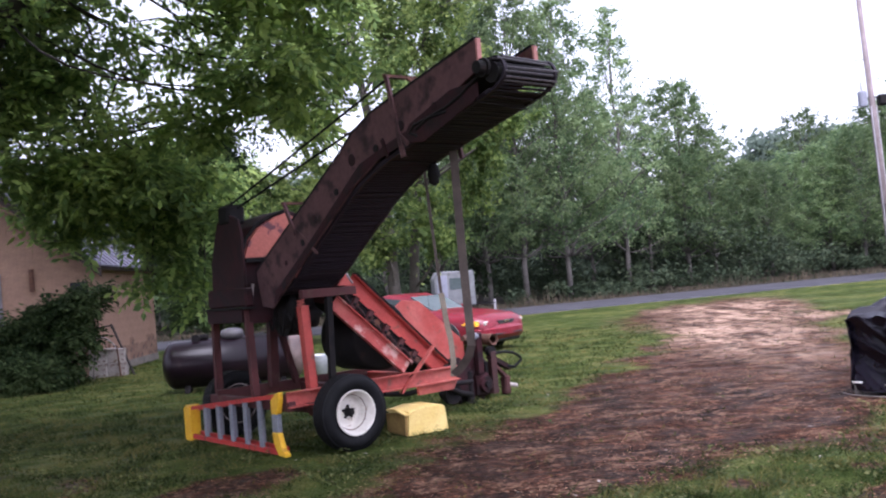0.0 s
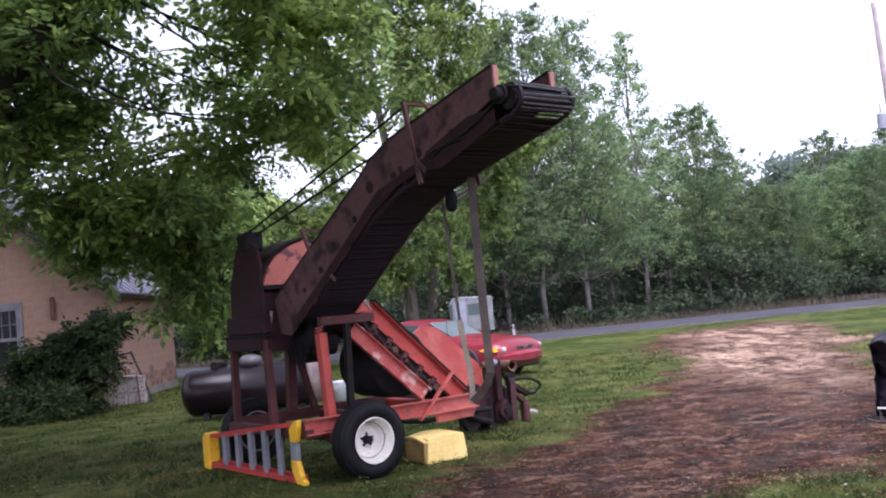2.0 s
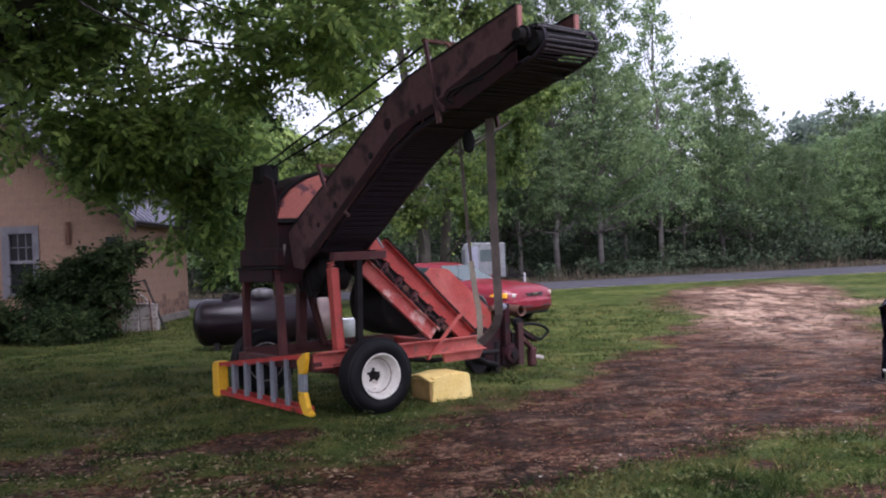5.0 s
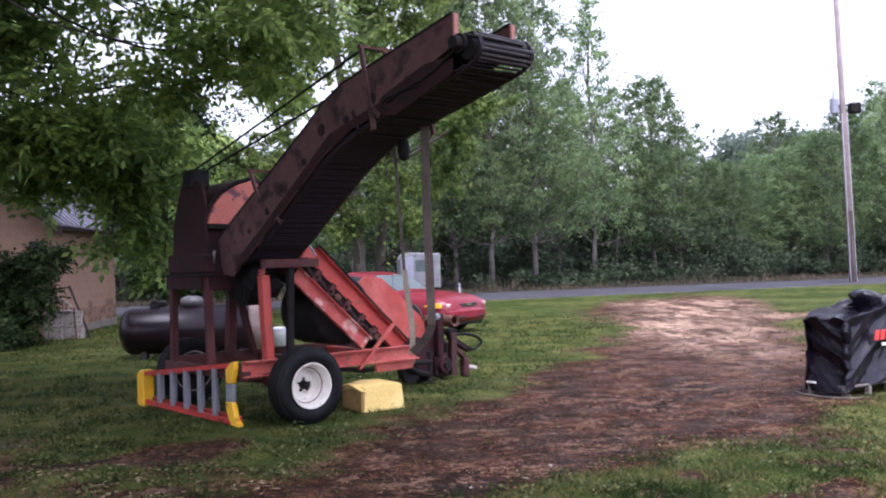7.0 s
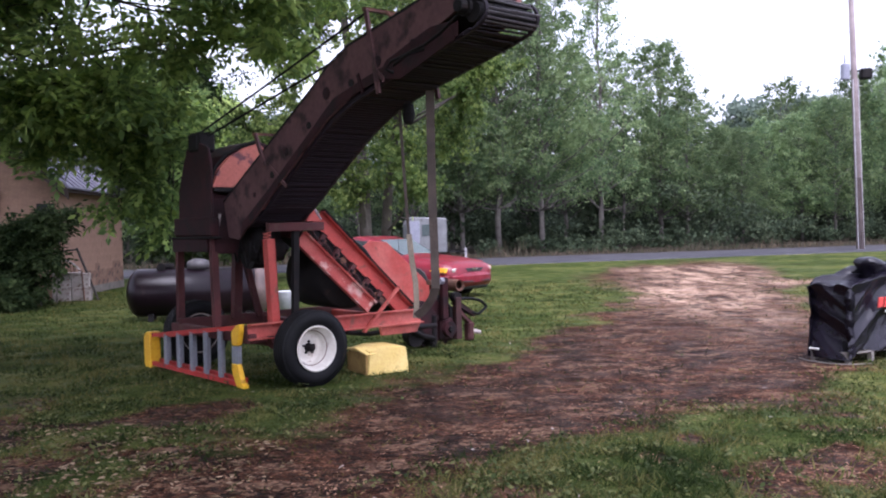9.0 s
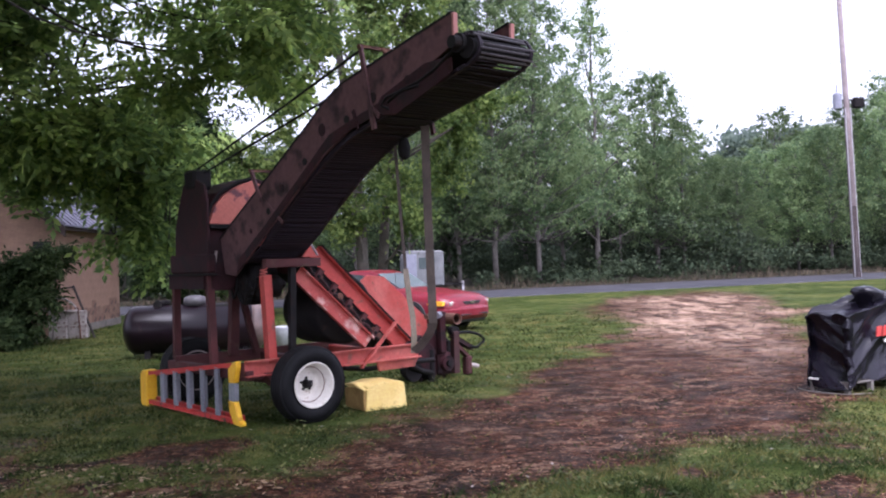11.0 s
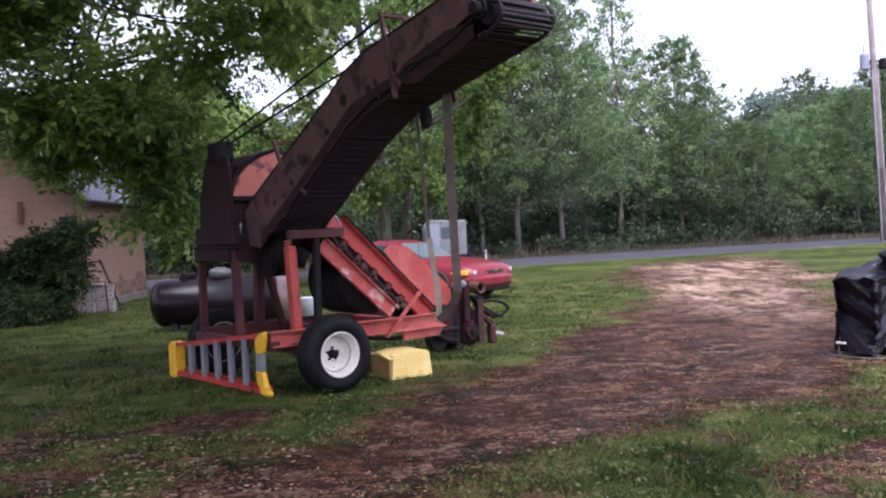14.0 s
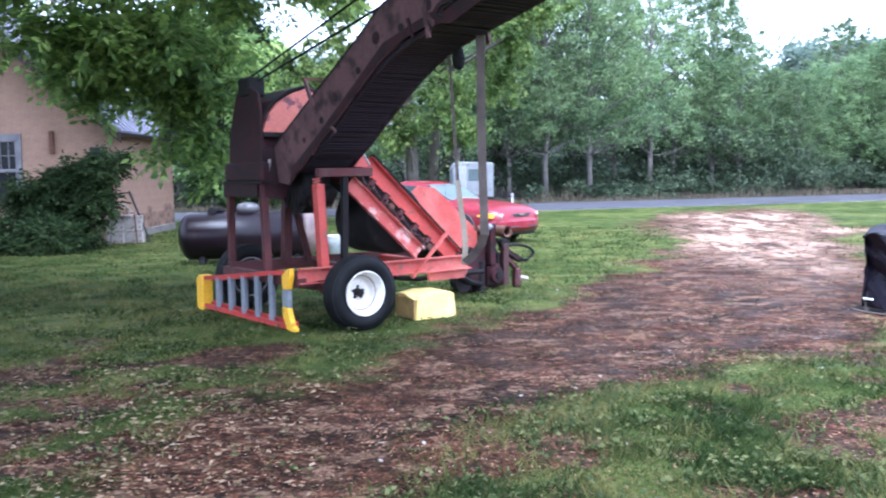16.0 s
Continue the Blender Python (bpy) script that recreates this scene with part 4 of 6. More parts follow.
part("front_arm", bar((3.2, 1.4, 0.56), (3.62, 1.5, 0.36), 0.08, 0.06), MAROON, harv)
part("front_arm", bar((3.3, 1.42, 0.42), (3.62, 1.52, 0.2), 0.06, 0.05), SHADED_RED, harv)
part("hitch_foot", box((3.5, 1.44, 0.0), (3.6, 1.56, 0.26), 0.02), SHADED_RED, harv)
part("hitch_pin", tube([(3.58, 1.5, 0.14), (3.72, 1.46, 0.1)], 0.03, 8), CONCRETE, harv)
part("digger_block", slab([(2.66, 0.04), (3.34, 0.03), (3.36, 0.42), (3.1, 0.66), (2.74, 0.6)], 1, 1.52, 1.74, 0.03), BLACK_STEEL, harv, "greasy black digger housing")
part("front_roller", tube([(2.75, 1.42, 0.12), (2.75, 1.85, 0.12)], 0.1, 14), BLACK_STEEL, harv)
part("front_apron", slab([(2.3, 0.5), (2.6, 0.62), (2.84, 0.4), (2.7, 0.1), (2.5, 0.14)], 1, 1.3, 1.46), MAROON, harv)
part("lower_link", tube([(2.0, 0.9, 0.36), (2.4, 1.1, 0.2), (2.75, 1.3, 0.12)], 0.035, 8), BLACK_STEEL, harv)
part("gauge_wheel", lathe([(1.1, 0.05), (1.1, 0.13), (1.18, 0.13), (1.18, 0.05)], 20, 1, (2.3, 0, 0.2)), BLACK_STEEL, harv)
hose = [(3.24 + 0.3 * (1 - math.cos(a)), 1.46, 0.53 + 0.1 * math.sin(a) - 0.03 * a) for a in np.linspace(0, 3.1, 14)] + [(3.7, 1.46, 0.36), (3.4, 1.46, 0.42)]
part("hydraulic_hose", tube(hose, 0.02, 8), RUBBER, harv, "looped black hydraulic hose", True)
part("hose_reel", lathe([(1.38, 0.02), (1.38, 0.07), (1.46, 0.07), (1.46, 0.03)], 16, 1, (3.25, 0, 0.62)), BLACK_STEEL, harv)

# lifting strap slung from the boom
strap = thing("lifting_strap", HARV, "long dirty tan webbing strap slung from the harvester boom", "strap")
wide = [(0.31, -1.66, 2.8), (0.31, -1.66, 1.95), (0.31, -1.68, 1.16), (0.32, -1.67, 1.03), (0.33, -1.61, 0.94), (0.33, -1.54, 0.87), (0.31, -1.48, 0.81), (0.285, -1.43, 0.77)]
part("strap_leg", ribbon(wide, 0.075, 0.012, (0.737, -0.676, 0)), STRAP, strap, "wide brown webbing leg")
thin = [(0.33, -1.19, 2.7), (0.33, -1.25, 1.95), (0.33, -1.29, 1.51)]
part("strap_leg", ribbon(thin, 0.028, 0.012, (0.737, -0.676, 0)), STRAP, strap, "twisted narrow webbing leg")
part("strap_end", ribbon([(0.33, -1.29, 1.51), (0.33, -1.33, 1.25), (0.34, -1.36, 1.08), (0.325, -1.39, 0.9), (0.295, -1.41, 0.75)], 0.05, 0.012, (0.9, -0.4, 0)), STRAP_LIGHT, strap, "pale frayed webbing end")

# ---- stepladder lying on its side behind the harvester ----
ladder = thing("stepladder", HARV @ pose(-0.56, 2.55, 0) @ pose(0, 0, 0, 0, 0, 2.2) @ pose(0.56, -2.55, 0), "folded red fibreglass stepladder with yellow end caps lying on its side", "ladder")
for x, shift, wide, inset in ((-0.56, 0.0, 0.072, 0.0), (-0.47, 0.11, 0.04, 0.02)):
    part("rail", bar((x, 0.5, 0.03 + inset), (x, 2.5, 0.06 + inset), 0.03, 0.05, 0.004), LADDER_RED, ladder)
    part("rail", bar((x, 0.5, 0.6 - inset), (x, 2.5, 0.38 - inset), 0.03, 0.045, 0.004), LADDER_RED, ladder)
    for k in range(5):
        y = 0.86 + 0.31 * k + shift
        part("step", bar((x, y, 0.05 + inset), (x, y, 0.6 - (y - 0.5) * 0.11 - inset), 0.03, wide, 0.003, up=(0, 1, 0)), ALU, ladder, "grooved aluminium step")
part("top_cap", slab([(2.44, 0.0), (2.56, 0.0), (2.6, 0.03), (2.6, 0.38), (2.54, 0.42), (2.44, 0.42)], 0, -0.6, -0.46, 0.012), YELLOW, ladder, "yellow plastic top cap")
part("foot_boot", slab([(0.47, 0.42), (0.58, 0.41), (0.59, 0.55), (0.5, 0.62), (0.42, 0.64), (0.42, 0.57)], 0, -0.59, -0.53, 0.008), YELLOW, ladder, "yellow plastic foot boot")
part("foot_boot", slab([(0.48, 0.23), (0.6, 0.23), (0.58, 0.12), (0.5, 0.0), (0.36, -0.01), (0.35, 0.03), (0.41, 0.06)], 0, -0.59, -0.53, 0.008), YELLOW, ladder, "yellow plastic foot boot")
part("base_brace", box((-0.58, 0.48, 0.23), (-0.53, 0.6, 0.41), 0.004), ALU, ladder)

# ---- yellow foam block by the wheel ----
foam = thing("foam_block", pose(-1.187, 9.727, 0, 0, 0, 35), "weathered yellow foam block with one end painted in shade", "foam block")
part("block_body", slab([(0.0, 0.0), (0.505, 0.0), (0.475, 0.265), (0.44, 0.285), (0.2, 0.292), (0.02, 0.262)], 1, 0.0, 0.46, 0.008), FOAM, foam)
# the end turned from the light is brown, its shade put into the colour
part("shaded_end", slab([(0.015, 0.01), (0.44, 0.01), (0.45, 0.22), (0.2, 0.245), (0.015, 0.235)], 0, -0.022, 0.012, 0.006), FOAM_SHADED, foam, "end face painted brown for its shade")
part("torn_lip", slab([(-0.01, 0.235), (0.24, 0.285), (0.46, 0.262), (0.46, 0.245), (0.2, 0.25), (-0.01, 0.222)], 0, -0.03, 0.1, 0.006), FOAM, foam, "ragged yellow upper lip")


# ---- trees ----
def limb(bm, p, q, r0, r1, bend, rng, n=6):
    p, q = Vector(p), Vector(q)
    pts = []
    off = Vector(rng.normal(size=3)) * bend
    for i in range(n + 1):
        f = i / n
        pts.append(p.lerp(q, f) + off * math.sin(math.pi * f))
    return tube(pts, r0, 8, bm, r1)


def in_lobes(lobes, per_area, rng, deep=1.0, flat=0.8):
    """Places strewn through round masses of foliage (x, y, z, radius), and the way out of each mass."""
    lobes = np.asarray(lobes, float)
    counts = np.maximum(1, (per_area * lobes[:, 3] ** 2).astype(int))
    k = np.repeat(np.arange(len(lobes)), counts)
    d = rng.normal(size=(len(k), 3))
    d /= np.linalg.norm(d, axis=1, keepdims=True)
    reach = rng.random(len(k)) ** 0.5 * lobes[k, 3] * rng.uniform(0.75, 1.2, len(k))
    return lobes[k, :3] + d * reach[:, None] * (1, deep, flat), d


def sprays(centres, out, length, rng, leaflets=9):
    """Compound leaves: pairs of narrow leaflets along a drooping stalk."""
    n = len(centres)
    way = out * (1, 1, 0.3) + rng.normal(size=(n, 3)) * 0.6
    way[:, 2] -= 0.45
    way /= np.linalg.norm(way, axis=1, keepdims=True)
    side = np.cross(way, (0, 0, 1)) + rng.normal(size=(n, 3)) * 0.3
    side /= np.linalg.norm(side, axis=1, keepdims=True) + 1e-9
    ln = length * rng.uniform(0.6, 1.3, n)
    verts = []
    for i in range(leaflets):
        f = (i // 2 + 1) / (leaflets // 2 + 1)
        turn = 0.0 if i == leaflets - 1 else (1 if i % 2 else -1)
        ahead = way * (0.45 if turn else 1.0) + side * turn + rng.normal(size=(n, 3)) * 0.15
        ahead[:, 2] -= 0.25
        ahead /= np.linalg.norm(ahead, axis=1, keepdims=True)
        face = np.cross(ahead, side * (0.3 if turn else 1) + way) + rng.normal(size=(n, 3)) * 0.25
        across = np.cross(face, ahead)
        across /= np.linalg.norm(across, axis=1, keepdims=True) + 1e-9
        root = centres + way * (ln * f)[:, None]
        a, w = ahead * (ln * 0.42)[:, None], across * (ln * 0.1)[:, None]
        verts.append(np.stack([root, root + a * 0.45 + w, root + a, root + a * 0.45 - w], 1))
    verts = np.concatenate(verts)
    return verts.reshape(-1, 3), np.arange(4 * len(verts)).reshape(-1, 4)


def lobed_tree(name, base, stem, trunk_r, lobes, leaf, bark, seed, label, clumps=25, per=95, size=(0.16, 0.1), clump=(0.18, 0.44)):
    """A tree whose crown hangs in masses, each on a limb of its own; stem: the line of its trunk, all in the place's metres."""
    rng = np.random.default_rng(seed)
    t = thing(name, pose(*base), label, "tree")
    origin = Vector(base)
    bm = bmesh.new()
    stem = [Vector(p) - origin for p in stem]
    tube(stem, trunk_r, 12, bm, trunk_r * 0.35)
    lobes = [(x - origin.x, y - origin.y, z - origin.z, r) for x, y, z, r in lobes]
    centres, radii, ways = [], [], []
    for x, y, z, r in lobes:
        start = min((a.lerp(b, f) for a, b in zip(stem, stem[1:]) for f in (0.0, 0.5, 1.0)), key=lambda p: (p - Vector((x, y, z - 0.6 * r))).length + 3 * max(0, p.z - z + 0.3))
        limb(bm, start, (x, y, z), trunk_r * 0.3, 0.02, 0.25, rng)
        for k in range(int(clumps * max(0.6, r ** 1.6))):
            d = Vector(rng.normal(size=3)).normalized() * r * rng.uniform(0.25, 1.25)
            c = (x + d.x, y + d.y, z + d.z * 0.8)
            centres.append(c)
            radii.append(min(1.1, r) * rng.uniform(*clump))
            ways.append((d.x / r, d.y / r, d.z / r - 0.25))
            if k % 3 == 0:
                limb(bm, (x, y, z), c, 0.018, 0.005, 0.1, rng, 4)
    part("trunk", bm, bark, t, "", True)
    pts, out = tufted(np.array(centres), radii, per, rng, np.array(ways))
    v, f = leaves(pts, size[0], size[1], rng, out, 0.6)
    arrays("crown", v, f, leaf, t)
    return t


def tree(name, m, height, spread, trunk_r, leaf, bark, seed, base=0.25, clumps=90, per=70, size=(0.3, 0.2), label="", lean=(0, 0), group="", top_thin=0.35, clump=(0.16, 0.3), airy=0.0):
    """A trunk with limbs and a crown of many leaves gathered in clumps near the crown's outside."""
    rng = np.random.default_rng(seed)
    t = thing(name, m, label, "tree", group)
    bm = bmesh.new()
    pts = [Vector((lean[0] * f ** 1.5, lean[1] * f ** 1.5, height * 0.93 * f)) + Vector((rng.normal() * 0.08, rng.normal() * 0.08, 0)) * height * 0.06 * (0 < f < 1) for f in np.linspace(0, 1, 9)]
    pts[0].z = -0.1
    tube(pts, trunk_r, 10, bm, trunk_r * 0.12)
    centres, radii, ways = [], [], []
    for k in range(clumps):
        g = (k + rng.random()) / clumps
        g = g ** 0.9
        f = base + (1 - base) * g
        # widest a third of the way up the crown
        wide = spread * (0.5 + 0.5 * math.sin(math.pi * min(1, 0.15 + g * 0.9))) * (1 - top_thin * g)
        a, rr = k * 2.4 + rng.normal() * 0.5, wide * rng.uniform(0.35, 1.1)
        # crowns open up towards the top
        if rng.random() < airy * (g - 0.1):
            continue
        c = Vector((lean[0] * f + rr * math.cos(a), lean[1] * f + rr * math.sin(a), height * f - 0.12 * rr))
        centres.append(c)
        radii.append(spread * rng.uniform(*clump) * (1 - 0.35 * g))
        ways.append((math.cos(a), math.sin(a), 0.5 * g - 0.1))
        if k % 3 == 0:
            s = max(0.15, f - rng.uniform(0.06, 0.16))
            start = pts[min(8, int(s * 8))].lerp(pts[min(8, int(s * 8) + 1)], s * 8 % 1)
            limb(bm, start, c, trunk_r * 0.3 * (1.1 - s), 0.012, 0.2, rng)
    part("trunk", bm, bark, t, "", True)
    pts, out = tufted(np.array(centres), radii, per, rng, np.array(ways))
    v, f = leaves(pts, size[0], size[1], rng, out, 0.8)
    arrays("crown", v, f, leaf, t)
    return t


# masses of the shade tree: those over the yard, those by the house, and thin ones between
YARD_SIDE = [(-5.0, 11.2, 2.95, 0.5), (-4.4, 11.4, 2.95, 0.66), (-4.1, 12.0, 2.7, 0.46), (-4.3, 12.2, 2.05, 0.37), (-5.0, 10.8, 3.3, 0.53), (-4.5, 11.2, 3.4, 0.48),
             (-3.5, 10.6, 3.75, 0.49), (-2.8, 10.4, 3.95, 0.48), (-2.2, 10.2, 4.05, 0.47), (-2.1, 10.6, 3.75, 0.26), (-2.75, 11.0, 3.75, 0.24), (-3.85, 11.6, 3.3, 0.3),
             (-5.5, 11.0, 4.5, 0.61), (-2.5, 10.2, 5.0, 0.63), (-1.8, 10.0, 5.0, 0.58), (-1.6, 10.4, 4.35, 0.35), (-2.2, 10.6, 4.3, 0.33), (-5.4, 10.6, 5.7, 0.72), (-4.4, 10.4, 6.0, 0.57), (-2.7, 9.8, 5.5, 0.54)]
HOUSE_SIDE = [(-5.7, 10.6, 3.35, 0.72), (-5.1, 11.0, 3.15, 0.64), (-4.3, 11.0, 3.35, 0.5), (-4.5, 12.0, 2.65, 0.44), (-5.1, 12.0, 3.05, 0.34), (-6.3, 11.5, 3.0, 0.28), (-5.9, 11.8, 2.9, 0.29),
              (-6.7, 10.5, 3.4, 0.77), (-7.3, 11.0, 3.1, 0.54), (-5.8, 10.2, 4.0, 0.75), (-6.6, 9.6, 4.6, 0.8), (-3.2, 9.6, 6.2, 0.8), (-1.6, 9.4, 6.0, 0.7), (-4.8, 12.2, 1.9, 0.26), (-4.6, 12.2, 2.3, 0.36), (-4.4, 12.3, 2.76, 0.42), (-4.2, 12.0, 3.21, 0.41), (-5.2, 12.0, 3.0, 0.36), (-5.0, 12.2, 2.6, 0.33), (-4.7, 12.4, 2.6, 0.40), (-4.4, 12.6, 1.9, 0.36), (-4.3, 12.7, 1.5, 0.26), (-4.2, 12.8, 2.6, 0.40), (-3.9, 12.6, 3.2, 0.36), (-4.6, 12.4, 3.3, 0.42), (-5.4, 11.5, 2.6, 0.36), (-5.7, 11.3, 2.7, 0.36),
              (-5.8, 10.8, 5.9, 0.62), (-5.0, 10.4, 5.7, 0.60), (-4.3, 10.2, 5.7, 0.50), (-5.7, 10.6, 4.9, 0.60), (-5.6, 11.2, 5.4, 0.50), (-5.9, 11.0, 4.3, 0.60), (-5.2, 10.4, 4.4, 0.45), (-5.4, 11.2, 3.5, 0.50), (-6.2, 10.4, 5.4, 0.80), (-6.4, 10.6, 4.4, 0.80)]
THIN = [(-4.0, 9.8, 5.6, 0.7), (-3.0, 10.8, 4.7, 0.5), (-2.0, 10.8, 4.6, 0.6), (-5.2, 10.4, 5.0, 0.6), (-4.6, 11.4, 3.5, 0.7), (-4.3, 10.8, 4.6, 0.7), (-3.5, 10.8, 4.6, 0.6), (-4.9, 10.8, 4.0, 0.6), (-3.4, 10.6, 5.3, 0.6), (-4.2, 11.0, 3.9, 0.5), (-3.3, 11.2, 4.2, 0.35)]


def near_tree():
    """The big shade tree whose crown hangs over the yard."""
    rng = np.random.default_rng(11)
    base = Vector((-7.6, 10.6, 0))
    t = thing("shade_tree", pose(*base), "large dark-barked hickory tree with low drooping leafy branches", "tree")
    bm = bmesh.new()
    fork = Vector((0.15, 0, 3.1))
    tube([(0, 0, -0.1), (0.03, 0, 0.8), (0.08, 0, 1.8), fork], 0.36, 14, bm, 0.28)
    # great limbs; the first leans out over the yard
    boughs = [[fork, (0.9, -0.2, 4.0), (1.75, -0.4, 4.7), (2.4, -0.4, 5.5), (3.3, -0.2, 6.3), (4.6, -0.6, 7.2)], [fork, (0.6, 1.2, 4.4), (0.9, 2.6, 7.4)], [fork, (-0.9, 0.2, 4.6), (-2.2, 0.6, 7.4)],
              [fork, (0.2, -1.3, 4.6), (0.3, -3.0, 7.2)], [fork, (1.5, 0.5, 3.9), (2.4, 1.0, 3.8), (3.1, 1.4, 3.3)]]
    for i, b in enumerate(boughs):
        tube(b, (0.22, 0.11, 0.11, 0.11, 0.06)[i], 10, bm, 0.02 if i > 3 else 0.05)
    marks = [Vector(a).lerp(Vector(b), f) for bough in boughs for a, b in zip(bough, bough[1:]) for f in (0, 0.5, 1)]
    verts, faces, total = [], [], 0
    for lobes, per_area, full in ((YARD_SIDE, 560, 0.92), (HOUSE_SIDE, 490, 0.82), (THIN, 180, 1.0)):
        lobes = [(x - base.x, y - base.y, z + 0.08, r * full) for x, y, z, r in lobes]
        # each mass breaks up into smaller bunches
        bunches, _ = in_lobes(lobes, 46, rng, 1.5)
        # a branch to each mass, and twigs from along it to the bunches
        branches = []
        for x, y, z, r in lobes:
            c = Vector((x, y, z))
            best = min(marks, key=lambda p: (p - c).length + 3 * max(0, z - p.z - 0.1) + max(0, p.z - z - 1.2))
            limb(bm, best, c, 0.02, 0.006, 0.32, rng, 7)
            branches += [best.lerp(c, f) for f in (0.55, 0.7, 0.85, 1.0)]
        for k in range(0, len(bunches), 2):
            c = Vector(bunches[k])
            best = min(branches, key=lambda p: (p - c).length + rng.uniform(0, 0.25))
            limb(bm, best, c, 0.01, 0.003, 0.12, rng, 5)
        share = sum(per_area * r * r for *_, r in lobes) / len(bunches)
        small = np.column_stack([bunches, rng.uniform(0.16, 0.34, len(bunches))])
        spots, out = in_lobes(small, share / 0.066, rng, 1.0, 0.7)
        v, f = sprays(spots, out, 0.3, rng)
        verts.append(v)
        faces.append(f + total)
        total += len(v)
    # unseen high dome of crown over yard and lane side, added for its shade
    high, radii = [], []
    for k in range(1300):
        # three tenths of it stand over the house side
        back = k % 10 < 3
        x, y = (rng.uniform(-7.0, 2.4), rng.uniform(-3.5, 8.0)) if back else (rng.uniform(-5.5, 8.8), rng.uniform(-13.5, -3.5))
        low = 6.5 + 0.3 * (y + 3.5) if back else 5.2 if y < -5.6 and x < 4.5 else 8.2
        high.append((x, y, rng.uniform(low, max(low + 0.8, 10.6))))
        radii.append(rng.uniform(0.8, 1.4))
    pts, out = clumped(np.array(high), radii, 90, rng, 0.75)
    v, f = leaves(pts, 0.26, 0.12, rng, out, 0.9)
    verts.append(v)
    faces.append(f + total)
    part("trunk", bm, DARK_BARK, t, "wet dark bark trunk and limbs", True)
    arrays("crown", np.concatenate(verts), np.concatenate(faces), LEAF_NEAR, t)


near_tree()

# two maples behind the car
MAPLE_LEFT = [(-5.6, 28.0, 6.8, 0.7), (-5.3, 27.5, 5.4, 0.7), (-6.9, 27.5, 5.0, 0.7), (-6.5, 28.9, 7.5, 0.95), (-4.5, 26.4, 7.8, 0.9), (-5.7, 28.9, 9.2, 0.95), (-2.9, 26.9, 8.9, 1.4), (-3.5, 28.5, 10.9, 1.4), (-3.9, 27.7, 12.4, 1.5), (-3.2, 27.4, 4.9, 1.0), (-4.2, 26.3, 3.9, 1.0),
              (-3.6, 26.6, 2.7, 0.75), (-5.6, 26.7, 4.1, 0.9), (-6.8, 28.3, 3.7, 0.8), (-5.8, 27.5, 11.2, 1.3), (-4.6, 28.0, 14.0, 1.6), (-7.3, 28.0, 9.6, 1.0), (-2.2, 27.8, 6.0, 0.9)]
MAPLE_RIGHT = [(-1.4, 27.3, 9.8, 1.2), (-1.6, 27.2, 11.4, 1.35), (-2.1, 26.0, 7.3, 1.2), (-0.9, 28.3, 8.3, 1.0), (-0.3, 27.6, 5.6, 1.0), (0.5, 27.0, 6.1, 0.75), (-0.8, 28.4, 4.3, 0.9), (-2.3, 26.9, 3.5, 0.9), (-1.8, 27.2, 2.7, 0.7),
               (-1.2, 28.6, 12.8, 1.4), (-2.2, 28.6, 14.6, 1.6), (0.1, 28.5, 7.3, 0.8)]
lobed_tree("maple_tree", (-3.3, 27.5, 0), [(-3.3, 27.5, -0.1), (-3.35, 27.5, 3), (-3.6, 27.5, 6), (-4.0, 27.6, 9), (-4.2, 27.8, 13)], 0.2, MAPLE_LEFT, LEAF_MID, BARK, 21, "tall leafy maple tree with a grey trunk beyond the car")
lobed_tree("maple_tree", (-2.95, 28.6, 0), [(-2.95, 28.6, -0.1), (-2.7, 28.5, 3), (-2.2, 28.2, 6), (-1.7, 28.0, 10), (-1.6, 28.2, 14)], 0.17, MAPLE_RIGHT, LEAF_MID, BARK, 22, "tall leafy maple tree leaning over the car")
tree("young_tree", pose(-10.6, 36, 0), 7.2, 2.4, 0.12, LEAF_BRIGHT, BARK, 24, 0.2, 70, 130, (0.22, 0.14), "small bright green young tree", clump=(0.2, 0.34))
lobed_tree("yard_tree", (-9.6, 30.0, 0), [(-9.6, 30.0, -0.1), (-9.55, 30.0, 1.5), (-9.5, 29.9, 3.2), (-9.4, 29.8, 6.0)], 0.17,
           [(-9.6, 29.8, 6.4, 1.1), (-8.9, 29.5, 5.0, 1.1), (-10.3, 29.3, 4.8, 1.1), (-9.5, 28.9, 3.5, 1.1), (-8.6, 29.5, 2.9, 1.0), (-10.6, 29.5, 2.9, 1.0), (-9.6, 29.0, 1.7, 1.0), (-8.4, 29.9, 1.4, 0.8), (-10.6, 30.1, 1.3, 0.8)],
           LEAF_BUSH, DARK_BARK, 25, "dark dense leafy yard tree beside the house", 34, 90, (0.2, 0.11))
lobed_tree("yard_tree", (-7.0, 30.2, 0), [(-7.0, 30.2, -0.1), (-7.0, 30.2, 1.5), (-6.9, 30.2, 4.4)], 0.1,
           [(-7.0, 30.2, 4.3, 1.0), (-7.8, 30.0, 3.2, 1.0), (-6.3, 30.0, 3.0, 1.0), (-7.1, 29.6, 2.0, 1.0), (-6.0, 30.0, 1.6, 0.8)], LEAF_NEAR, BARK, 26, "low dark leafy tree beside the road", 28, 85, (0.2, 0.11))

